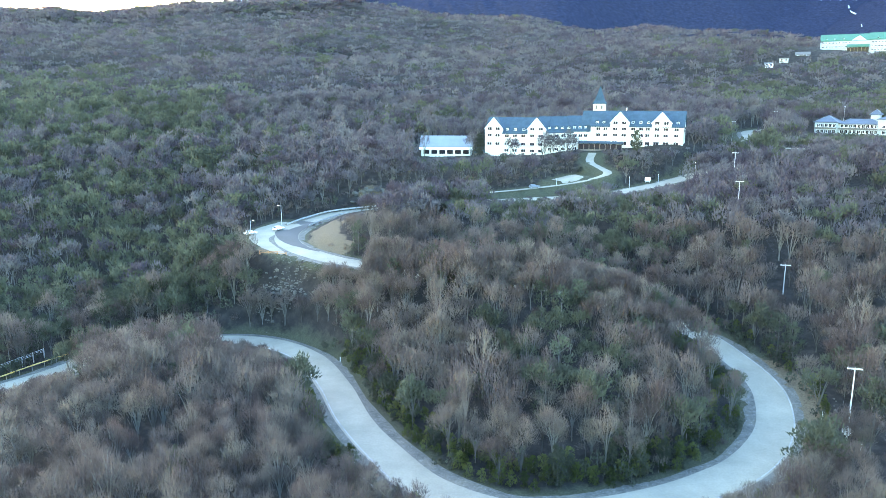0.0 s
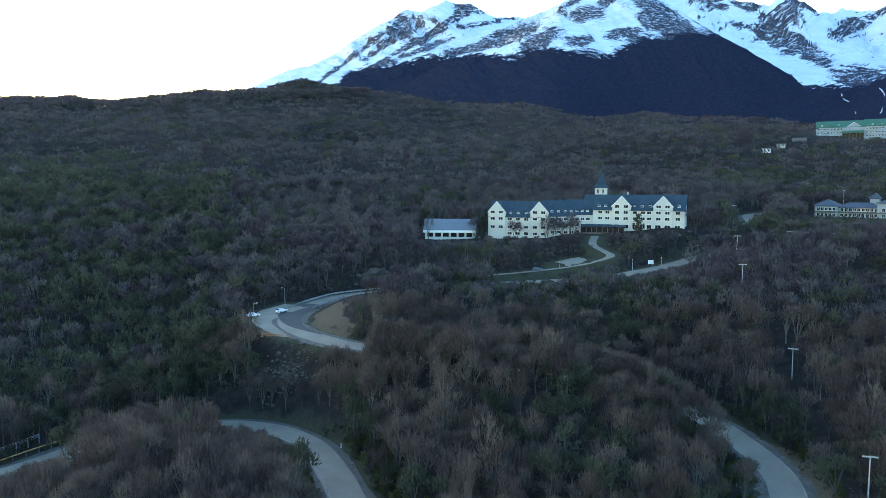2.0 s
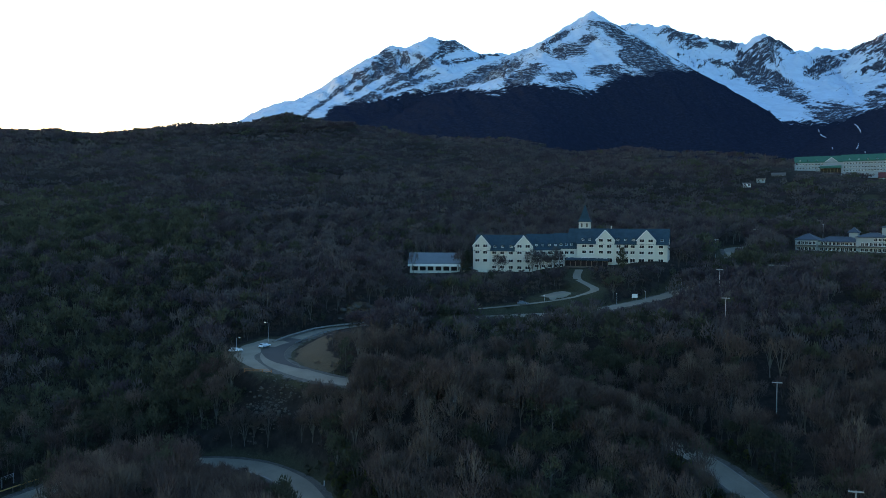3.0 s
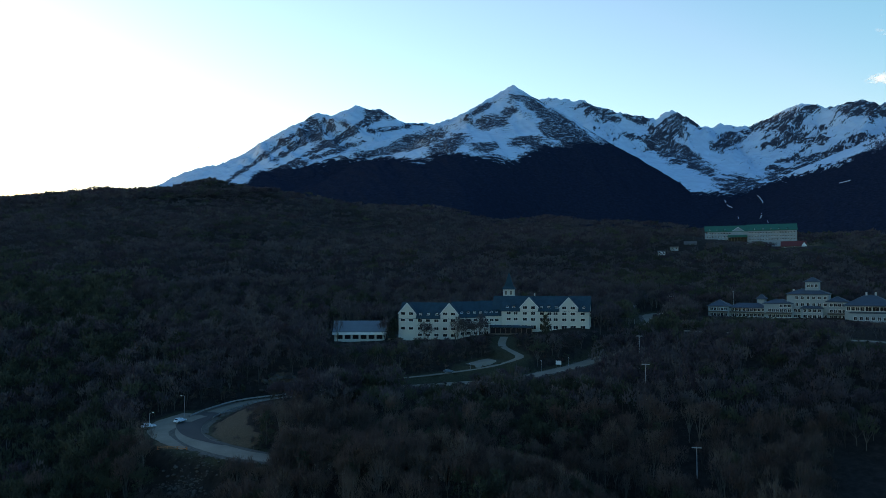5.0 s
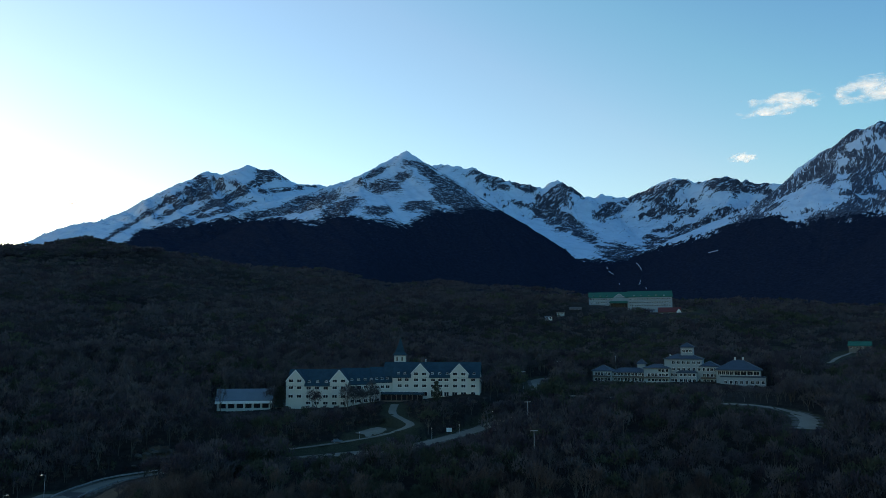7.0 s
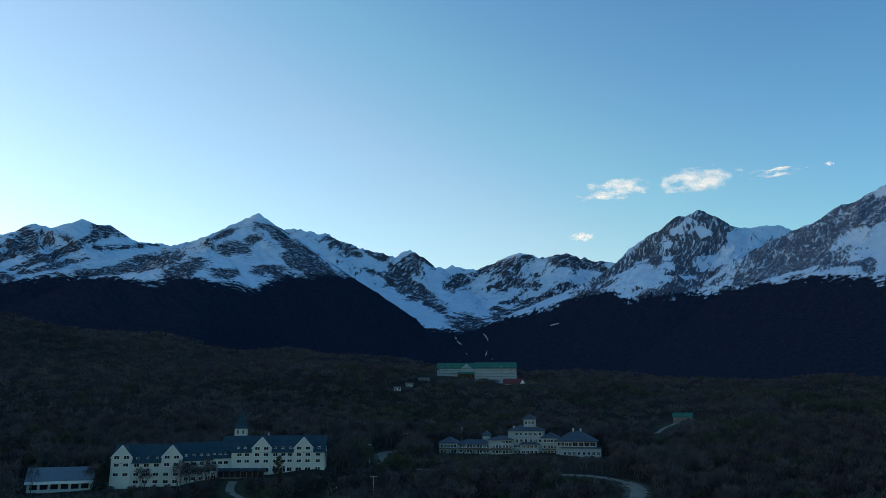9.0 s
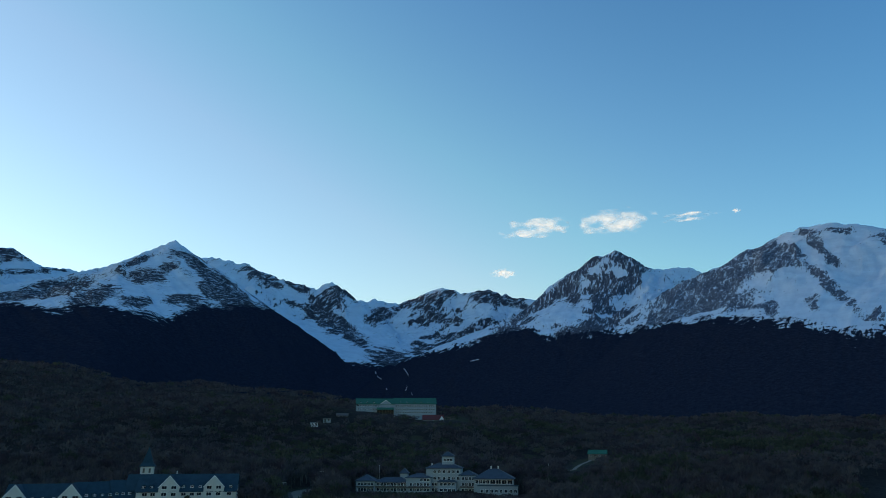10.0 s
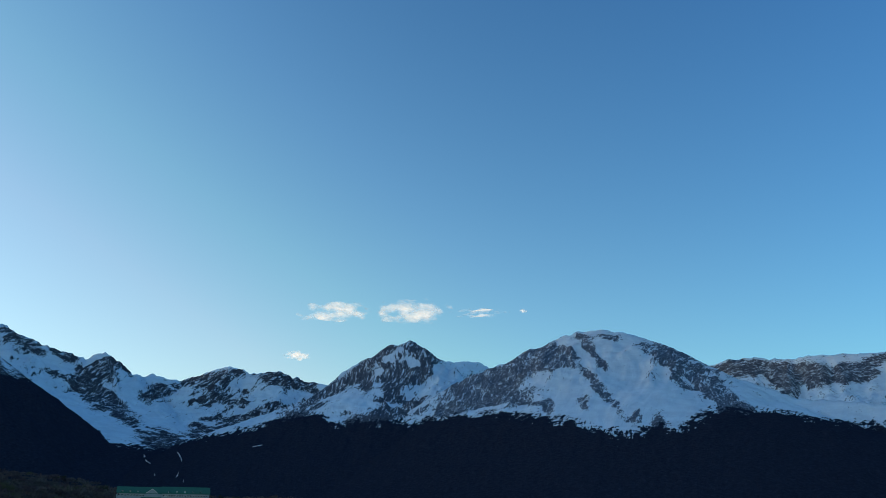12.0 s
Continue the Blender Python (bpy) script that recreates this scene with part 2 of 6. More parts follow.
ROCK_FROM = 0.42
CRAG_BASE = -0.10
MAT = {
    "ground": ground_material(),
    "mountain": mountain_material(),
    "twig": twig_material("bare_twigs", (0.072, 0.050, 0.046), (0.104, 0.075, 0.068), (0.114, 0.085, 0.075), (0.131, 0.108, 0.087)),
    # bluer copy of the twigs, with the haze of distance put into the colour
    "hazy_hilltwig": twig_material("hazy_hillside_twigs", (0.062, 0.048, 0.057), (0.085, 0.072, 0.079), (0.096, 0.084, 0.086), (0.112, 0.103, 0.096)),
    "bark": twig_material("pale_bark", (0.048, 0.042, 0.038), (0.085, 0.075, 0.067), (0.10, 0.089, 0.077), (0.17, 0.155, 0.135), 0.0),
    "leaf": twig_material("evergreen_leaves", (0.043, 0.049, 0.036), (0.057, 0.066, 0.046), (0.070, 0.077, 0.054), (0.085, 0.094, 0.062)),
    "olive": twig_material("olive_shrub_leaves", (0.034, 0.044, 0.016), (0.064, 0.078, 0.026), (0.088, 0.098, 0.034), (0.125, 0.13, 0.052)),
    "road": road_material(),
    "snow": plain("old_snow", (0.46, 0.52, 0.60), 0.8, vary=0.15, scale=0.05, grain=0.4, relief=0.3),
    "shoulder": verge_material(),
    "asphalt": plain("damp_asphalt", (0.036, 0.036, 0.036), 0.85, vary=0.4, scale=0.18, grain=3.0, relief=0.03),
    "stone": plain("grey_stone", (0.088, 0.072, 0.058), 0.9, vary=0.4, scale=0.6, grain=4.0, relief=0.1),
    "white": plain("white_render", (0.56, 0.545, 0.49), 0.85, vary=0.1, scale=0.25, grain=3.0, stretch=(1, 1, 0.3), shine=0.2),
    "cream": plain("cream_render", (0.29, 0.34, 0.345), 0.85, vary=0.12, scale=0.25, grain=3.0, shine=0.2, stretch=(1, 1, 0.3)),
    "greywall": plain("grey_cladding", (0.28, 0.335, 0.36), 0.8, vary=0.25, scale=0.3, grain=1.5),
    "slate": plain("blue_slate", (0.018, 0.060, 0.081), 0.8, vary=0.35, scale=0.4, grain=3.0, shine=0.12),
    "greyroof": plain("grey_sheet_roof", (0.10, 0.135, 0.155), 0.45, vary=0.2, scale=0.4, grain=3.0),
    "blueroof": plain("blue_grey_roof", (0.044, 0.072, 0.098), 0.7, vary=0.3, scale=0.4, grain=3.0, shine=0.2),
    "greenroof": plain("green_sheet_roof", (0.008, 0.125, 0.088), 0.6, vary=0.2, scale=0.2, grain=2.0, shine=0.15),
    "redroof": plain("red_sheet_roof", (0.14, 0.020, 0.018), 0.7, vary=0.25),
    "glass": plain("dark_window_glass", (0.010, 0.014, 0.022), 0.2, vary=0.2, shine=0.18),
    "frame": plain("dark_window_frame", (0.10, 0.08, 0.07), 0.5, vary=0.2),
    "trim": plain("white_trim", (0.78, 0.78, 0.75), 0.6, vary=0.1),
    "wood": plain("weathered_timber", (0.20, 0.17, 0.14), 0.85, vary=0.4, scale=1.5, grain=10, stretch=(1, 1, 0.1)),
    "orange": plain("orange_boards", (0.52, 0.17, 0.06), 0.8, vary=0.3),
    "yellow": plain("yellow_paint", (0.66, 0.30, 0.085), 0.6, vary=0.25),
    "steel": plain("galvanised_steel", (0.42, 0.43, 0.44), 0.45, 0.6, vary=0.2),
    "concrete": plain("pale_concrete", (0.36, 0.355, 0.34), 0.85, vary=0.2),
    "carwhite": plain("white_car_paint", (0.75, 0.76, 0.78), 0.25, vary=0.05),
    "rubber": plain("black_rubber", (0.02, 0.02, 0.02), 0.8, vary=0.2),
    "chalk": plain("worn_edge_paint", (0.25, 0.235, 0.21), 0.8, vary=0.6, scale=0.25, grain=2.0),
    "wire": plain("dark_wire", (0.03, 0.03, 0.03), 0.6, vary=0.1),
}

# ---- helpers for meshes ----
def mesh_object(name, verts, faces, mat, parent=None, smooth=False):
    me = bpy.data.meshes.new(name)
    verts, faces = np.asarray(verts, np.float32), np.asarray(faces, np.int32)
    me.vertices.add(len(verts))
    me.vertices.foreach_set("co", verts.ravel())
    k = faces.shape[1]
    me.loops.add(faces.size)
    me.loops.foreach_set("vertex_index", faces.ravel())
    me.polygons.add(len(faces))
    me.polygons.foreach_set("loop_start", np.arange(len(faces), dtype=np.int32) * k)
    me.polygons.foreach_set("loop_total", np.full(len(faces), k, np.int32))
    me.polygons.foreach_set("use_smooth", np.full(len(faces), smooth))
    me.update(calc_edges=True)
    for one in (mat if isinstance(mat, (list, tuple)) else [mat]):
        me.materials.append(one)
    ob = new(name, me)
    ob.parent = parent
    return ob


def part(name, bm, mat, parent=None, label=""):
    me = bpy.data.meshes.new(name)
    bm.to_mesh(me)
    bm.free()
    me.materials.append(mat)
    ob = new(name, me)
    ob.parent = parent
    return tagged(ob, label)


def empty(name, at=(0, 0, 0), turn=0.0):
    ob = new(name)
    ob.matrix_basis = pose(*at, 0, 0, turn)
    return ob


def hashed(ix, iy, seed):
    h = (ix.astype(np.int64) * 374761393 + iy.astype(np.int64) * 668265263 + seed * 974711) & 0xFFFFFFFF
    h = ((h ^ (h >> 13)) * 1274126177) & 0xFFFFFFFF
    return ((h ^ (h >> 16)) & 0xFFFF) / 65535.0


def vnoise(x, y, seed=0):
    """Smooth value noise, 0 to 1."""
    ix, iy = np.floor(x), np.floor(y)
    fx, fy = x - ix, y - iy
    fx, fy = fx * fx * fx * (fx * (fx * 6 - 15) + 10), fy * fy * fy * (fy * (fy * 6 - 15) + 10)
    a, b = hashed(ix, iy, seed), hashed(ix + 1, iy, seed)
    c, d = hashed(ix, iy + 1, seed), hashed(ix + 1, iy + 1, seed)
    return (a * (1 - fx) + b * fx) * (1 - fy) + (c * (1 - fx) + d * fx) * fy


def fbm(x, y, octaves, seed=0, ridged=False):
    total, amp, size = 0.0, 0.5, 1.0
    for k in range(octaves):
        n = vnoise(x * size + 17.3 * k, y * size - 9.1 * k, seed + k)
        total = total + amp * ((1 - np.abs(2 * n - 1)) if ridged else n)
        amp, size = amp * 0.5, size * 2.03
    return total


def spline(points, step):
    """Catmull-Rom through the points, about step metres apart."""
    p = np.array(points, float)
    p = np.vstack([2 * p[0] - p[1], p, 2 * p[-1] - p[-2]])
    out = []
    for i in range(1, len(p) - 2):
        n = max(2, int(np.linalg.norm(p[i + 1] - p[i]) / step))
        t = np.linspace(0, 1, n, endpoint=False)[:, None]
        a, b, c, d = p[i - 1], p[i], p[i + 1], p[i + 2]
        out.append(0.5 * (2 * b + (c - a) * t + (2 * a - 5 * b + 4 * c - d) * t * t + (3 * b - a - 3 * c + d) * t ** 3))
    return np.vstack(out + [p[-2][None]])


# ---- roads in plan ----
MAIN_ROAD = [(-150, 118, 2.4), (-104, 160, 3.0), (-90, 181, 3.2), (-76, 192, 3.4), (-61, 194.5, 3.5), (-47.4, 190.7, 3.7), (-35.2, 179, 4), (-25.8, 160.4, 4.2),
             (-18.8, 141.3, 4.5), (-11.1, 126.1, 4.7), (-2.5, 113, 5), (12, 104.5, 5.2), (30, 106, 5.5), (44.5, 111.8, 5.7), (57, 121, 6), (66.2, 134.4, 6.5),
             (70.6, 149, 7.7), (69.5, 163, 9.2), (64, 176, 11.5), (50, 190, 13.5), (28, 198, 16.3), (0, 202, 19), (-22.1, 206.8, 22.2), (-30.8, 209.8, 22.8), (-40.5, 217.2, 23.4),
             (-48, 226, 24.1), (-51.5, 235, 24.9), (-51.5, 244, 25.7), (-48.8, 252.5, 26.4), (-44, 261, 27.1), (-36.5, 268, 28.0), (-12, 275, 29.4), (12.3, 279.7, 30.6),
             (32.3, 282.2, 31.1), (61.3, 283.5, 32.5), (74, 286.5, 34.2), (93, 293.6, 36.9), (120, 310, 42), (142, 335, 48), (152, 362, 51.3), (162, 385, 53), (186, 392, 54)]
DRIVE = [(-16, 283, 31.2), (5.8, 286.9, 32.3), (26.3, 289.8, 33.5), (44.8, 292.6, 35.2), (58, 295, 37.0), (67.6, 299.5, 39.4), (66.5, 307, 41.0), (63.5, 314, 43.0), (66, 322, 46.2)]
FAR_ROAD = [(142, 335, 48), (165, 310, 48.2), (190, 273, 47.9), (205, 261, 47.5), (214, 250, 45.5), (210, 237, 43.8), (199, 226, 41.8)]
FORECOURT = [(46.5, 297.5, 36.5), (52, 300.5, 37.5), (56.5, 301.8, 38.2)]
LODGE_TRACK = [(318, 358, 60.4), (331, 363, 61.1), (340, 363, 61.7), (347.5, 368.5, 62.8), (357, 374.5, 64.4), (375, 387, 65.8), (386, 393.5, 67.2)]
LAYBY = [(-46, 218, 23.5), (-54.5, 226.5, 24.2), (-59.8, 236, 24.9), (-60, 246, 25.7), (-55, 256, 26.4)]
roads = [(spline(MAIN_ROAD, 3.0), 3.75), (spline(DRIVE, 2.0), 1.8), (spline(FAR_ROAD, 4.0), 3.2), (spline(FORECOURT, 0.75), 3.2), (spline(LAYBY, 1.5), 4.2), (spline(LODGE_TRACK, 3.0), 1.2)]

# ---- height of the ground ----
ANCHORS = np.array([
    (-52, 128, 8), (-60, 160, 7), (-85, 120, 5), (-40, 95, 6), (-100, 60, -2), (0, 60, 2), (0, 0, -4), (60, 70, 2), (110, 90, 6),
    (20, 150, 13), (38, 172, 20), (16, 180, 22), (-6, 186, 21), (50, 160, 14), (-2, 160, 11), (90, 140, 9), (105, 190, 19), (98, 236, 31), (140, 250, 38), (150, 150, 15), (40, 240, 26), (-14, 236, 27), (-31, 251, 31), (-20, 256, 31.5), (-28, 284, 35.5), (-20, 286, 35.5),
    (-55, 208, 14), (-95, 225, 10), (-110, 300, 34), (-40, 310, 40), (33, 338, 45.2), (33, 352, 46), (0, 343, 43), (0, 352, 43.5), (88, 330, 49), (92, 345, 50), (102, 315, 49.3), (84, 322, 48.2), (72, 325, 47.2), (66, 345, 48),
    (205, 358, 53), (238, 327, 52.8), (250, 306, 48.6), (262, 310, 48.8), (225, 370, 55), (365, 637, 109), (386, 608, 101.0), (398, 598, 100.5), (402, 622, 105), (330, 665, 112), (267, 581, 98.0), (247, 568, 93.9), (285, 595, 101.2)])
RING = [(-70, 300, 20), (-45, 300, 20), (-30, 330, 34), (-60, 600, 70), (-35, 560, 78), (-20, 470, 66), (-8, 520, 78), (8, 480, 68), (20, 520, 70), (38, 520, 66), (60, 480, 62), (60, 250, 30), (85, 300, 30), (85, 600, 60),
        (-25, 750, 124), (-12, 780, 140), (0, 760, 126), (12, 760, 117), (22, 780, 112), (45, 760, 90), (65, 760, 84),
        (-60, 1000, 130), (-40, 1000, 152), (-25, 1000, 167), (-17, 1000, 181), (-11, 1000, 193), (-3, 1000, 180), (4, 1000, 166), (12, 1000, 152), (22, 1000, 140), (34, 1000, 124), (48, 1000, 114), (65, 1000, 108), (85, 1000, 100),
        (130, 300, -20), (180, 300, -30), (-130, 300, -20), (130, 1000, -40), (180, 1000, -60), (-130, 1000, -40)]
ring = np.array([(r * math.sin(radians(a)), r * math.cos(radians(a)), z) for a, r, z in RING])
known = np.vstack([ANCHORS, ring] + [r[0][::5] for r in roads])
keep = [0]
for i in range(1, len(known)):
    if np.min(np.linalg.norm(known[keep, :2] - known[i, :2], axis=1)) > 6:
        keep.append(i)
known = known[keep]


def kernel(d):
    return np.sqrt(d * d + 100.0)


pair = np.linalg.norm(known[:, None, :2] - known[None, :, :2], axis=2)
base_z = 30.0
weights = np.linalg.solve(kernel(pair) + 0.3 * np.eye(len(known)) * -1.0, known[:, 2] - base_z)


def raw_height(x, y):
    x, y = np.ravel(np.asarray(x, float)), np.ravel(np.asarray(y, float))
    r = np.hypot(x, y)
    s = np.minimum(1.0, 1000.0 / np.maximum(r, 1))
    px, py = x * s, y * s
    out = np.empty(len(x))
    for k in range(0, len(x), 20000):
        d = np.hypot(px[k:k + 20000, None] - known[None, :, 0], py[k:k + 20000, None] - known[None, :, 1])
        out[k:k + 20000] = kernel(d) @ weights + base_z
    # past the edge of the plateau the ground dips, then climbs towards the mountains
    far = np.clip((r - 1000) / 1500, 0, 1)
    ahead = np.clip(0.5 + 1.2 * y / np.maximum(r, 1) + 0.6 * x / np.maximum(r, 1), 0, 1)
    out += ahead * (140 * far * far - 60 * np.sin(np.pi * np.clip((r - 1000) / 900, 0, 1)) * (r < 1900))
    out += (fbm(x / 90, y / 90, 3, 5) - 0.45) * np.clip((r - 330) / 300, 0, 1) * 26
    out += (fbm(x / 14, y / 14, 3, 9) - 0.45) * 1.6
    return out


road_xyz = np.vstack([r[0] for r in roads])
road_half = np.concatenate([np.full(len(r[0]), r[1]) for r in roads])


def road_gap(x, y):
    """Distance from the edge of the nearest road, and the height of that road."""
    x, y = np.ravel(x), np.ravel(y)
    gap, z = np.empty(len(x)), np.empty(len(x))
    for k in range(0, len(x), 20000):
        d = np.hypot(x[k:k + 20000, None] - road_xyz[None, :, 0], y[k:k + 20000, None] - road_xyz[None, :, 1]) - road_half[None]
        i = np.argmin(d, axis=1)
        gap[k:k + 20000], z[k:k + 20000] = d[np.arange(len(i)), i], road_xyz[i, 2]
    return gap, z


def height(x, y):
    z = raw_height(x, y)
    gap, rz = road_gap(x, y)
    w = np.clip((gap - 2.4) / 4.5, 0, 1)
    w = w * w * (3 - 2 * w)
    z = z * w + (rz - 0.15) * (1 - w)
    return z


def height_at(x, y):
    return float(height([x], [y])[0])


# open grass: (x, y, radius)
VERGE_SOIL = []
outer = roads[0][0][(roads[0][0][:, 1] > 112) & (roads[0][0][:, 1] < 172) & (roads[0][0][:, 0] > 40)]
for i in range(1, len(outer) - 1):
    d = outer[i + 1, :2] - outer[i - 1, :2]
    n = np.array([d[1], -d[0]]) / np.hypot(*d)
    n *= np.sign(n[0])
    o = 5.6 + 1.6 * math.sin(i * 0.9) * math.sin(i * 0.37 + 1)
    VERGE_SOIL.append((outer[i, 0] + n[0] * o, outer[i, 1] + n[1] * o, 2.3 + 1.1 * math.sin(i * 0.55)))
CLEARINGS = [(20, 285, 4), (36, 286, 4), (50, 288, 4), (64, 290, 4.5), (405, 625, 22), (150, 365, 12), (215, 348, 10), (390, 395, 14), (420, 605, 12), (314, 517, 7), (372, 445, 6)]
BARE_EARTH = [*VERGE_SOIL, (-39, 239, 4.5), (-38.5, 232, 4.5), (-35.5, 226, 4), (-31, 221, 3), (-36, 243, 3.5), (-28, 281, 4), (-24, 282, 3), (400, 622, 16), (-52, 222, 5)]


# one sheet, fine near the roads and coarser towards the horizon
az = np.concatenate([np.arange(-180, -42, 6.0), np.arange(-42, 60, 0.55), np.arange(60, 90, 0.9), np.arange(90, 181, 6.0)])
rr = np.concatenate([[0.0], np.arange(15, 75, 10.0), np.arange(75, 320, 2.0), np.geomspace(320, 1100, 120), np.geomspace(1130, 4700, 36)])
A, R = np.meshgrid(np.radians(az), rr)
gx, gy = R * np.sin(A), R * np.cos(A)
gz = height(gx, gy)
n, k = len(rr), len(az)
idx = np.arange(n * k).reshape(n, k)
faces = np.stack([idx[:-1, :-1], idx[:-1, 1:], idx[1:, 1:], idx[1:, :-1]], -1).reshape(-1, 4)
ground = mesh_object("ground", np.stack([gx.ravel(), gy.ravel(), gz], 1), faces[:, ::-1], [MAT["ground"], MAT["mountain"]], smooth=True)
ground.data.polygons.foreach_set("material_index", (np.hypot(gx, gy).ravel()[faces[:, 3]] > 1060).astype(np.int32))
gap_here = road_gap(gx, gy)[0]
bare = np.clip(1 - (gap_here - 1.0) / 6.0, 0, 1)
for cx, cy, cr in CLEARINGS:
    bare = np.maximum(bare, np.clip(1.6 - np.hypot(gx.ravel() - cx, gy.ravel() - cy) / cr, 0, 1))
soil = np.zeros(gx.size)
for cx, cy, cr in BARE_EARTH:
    soil = np.maximum(soil, np.clip(1.7 - np.hypot(gx.ravel() - cx, gy.ravel() - cy) / cr, 0, 1))
ground.data.attributes.new("soil", "FLOAT", "POINT").data.foreach_set("value", soil.astype(np.float32))
ground.data.attributes.new("tree_line", "FLOAT", "POINT").data.foreach_set("value", np.full(gx.size, 5000, np.float32))
ground.data.attributes.new("open", "FLOAT", "POINT").data.foreach_set("value", bare.astype(np.float32))
tagged(ground, "brown forest floor with dry grass on the hillside", "ground", kind="structure")


# ---- road surfaces ----
def strip(name, line, offsets, lifts, mat, label, category):
    """A ribbon along a centre line: offsets across it, each with its lift."""
    d = np.gradient(line[:, :2], axis=0)
    d /= np.linalg.norm(d, axis=1)[:, None]
    side = np.stack([d[:, 1], -d[:, 0]], 1)
    rows = []
    for o, up in zip(offsets, lifts):
        w = o if np.ndim(o) else np.full(len(line), o)
        rows.append(np.column_stack([line[:, :2] + side * w[:, None], line[:, 2] + up]))
    v = np.stack(rows, 1)
    m, c = v.shape[:2]
    ix = np.arange(m * c).reshape(m, c)
    f = np.stack([ix[:-1, :-1], ix[:-1, 1:], ix[1:, 1:], ix[1:, :-1]], -1).reshape(-1, 4)
    ob = mesh_object(name, v.reshape(-1, 3), f[:, ::-1], mat, smooth=True)
    return tagged(ob, label, category, kind="structure")


def wander(n, seed, size, amount):
    return (fbm(np.arange(n) / size, np.zeros(n), 3, seed) - 0.45) * amount


for name, (line, half) in zip(("road", "driveway", "far_road"), roads):
    m = len(line)
    l, r = -half + wander(m, 3, 6, 1.2), half + wander(m, 4, 6, 1.2)
    strip(name, line, (l, l * 0.5, l * 0, r * 0.5, r), (0.02, 0.07, 0.1, 0.07, 0.02), MAT["road"], "pale dusty concrete road winding up through the forest", "road")
    if name != "driveway":
        g = 2.2
        strip(name + "_verge", line, (l - g + wander(m, 7, 5, 2.6), l * 0.9, r * 0.9, r + g + wander(m, 8, 5, 2.6)), (-0.12, 0.0, 0.0, -0.12), MAT["shoulder"], "dark gravel verge along the road", "road verge")

lower = roads[0][0][(roads[0][0][:, 1] < 196) & (np.hypot(roads[0][0][:, 0], roads[0][0][:, 1]) < 215)]
cut = int(np.argmin(np.hypot(lower[:, 0] - 64, lower[:, 1] - 176)))
for o, seed in ((3.4, 33),):
    e = o + wander(len(lower[:cut]), seed, 7, 0.5)
    strip("edge_line", lower[:cut], (e - 0.12, e, e + 0.12), (0.085, 0.09, 0.085), MAT["chalk"], "worn pale line along the edge of the road", "road marking")
line, half = roads[3]
wide = [-half + wander(len(line), 13, 3, 2.0)] + [np.full(len(line), o) for o in np.arange(-2.4, half + 1, 0.8)] + [half + 1.6 + wander(len(line), 14, 3, 1.5)]
court = strip("forecourt", line, wide, [0.0] * len(wide), MAT["road"], "pale gravel forecourt below the hotel", "forecourt")
for v in court.data.vertices:
    v.co.z = height_at(v.co.x, v.co.y) + 0.45
line, half = roads[4]
strip("layby", line, (-half + wander(len(line), 15, 3, 1.5), 0 * line[:, 0], half + 0 * line[:, 0], half + 3.4 + wander(len(line), 19, 3, 1.0)), (0.0, 0.08, 0.16, 0.14), MAT["road"], "wide dusty lay-by on the bend", "lay-by")
bend = roads[0][0][(roads[0][0][:, 1] > 216.5) & (roads[0][0][:, 1] < 258) & (roads[0][0][:, 0] < -38)]
outer_edge = np.interp(bend[:, 1], (217, 221, 226, 234, 241, 250, 258), (3.0, 1.5, -0.2, -2.4, -4.6, -4.9, -3.6)) + wander(len(bend), 17, 2, 1.2)
inner_edge = np.full(len(bend), 3.65)
strip("asphalt_patch", bend, (outer_edge, outer_edge * 0.5 + 1.8, inner_edge), (0.13, 0.17, 0.13), MAT["asphalt"], "dark damp asphalt on the bend beside the lay-by", "road")
bend = roads[0][0][(roads[0][0][:, 1] > 248) & (roads[0][0][:, 1] < 266) & (roads[0][0][:, 0] < -38)]
strip("gravel_strip", bend, (-6.6 + wander(len(bend), 17, 3, 2.6), -5.2 + 0 * bend[:, 0], -3.6 + wander(len(bend), 18, 3, 1.2)), (0.1, 0.14, 0.1), MAT["shoulder"], "dark wet gravel between the road and the lay-by", "gravel")
line, half = roads[5]
strip("lodge_track", line, (-half + wander(len(line), 25, 3, 1.5), 0 * line[:, 0], half + wander(len(line), 26, 3, 1.5)), (0.1, 0.16, 0.1), MAT["road"], "pale track to the lodge in the woods", "road")

# ---- mountains ----
def at(a, e, r):
    """A place by its bearing, its angle above the level of 72 m, and its distance."""
    return (r * math.sin(radians(a)), r * math.cos(radians(a)), 72 + r * math.tan(radians(e)))


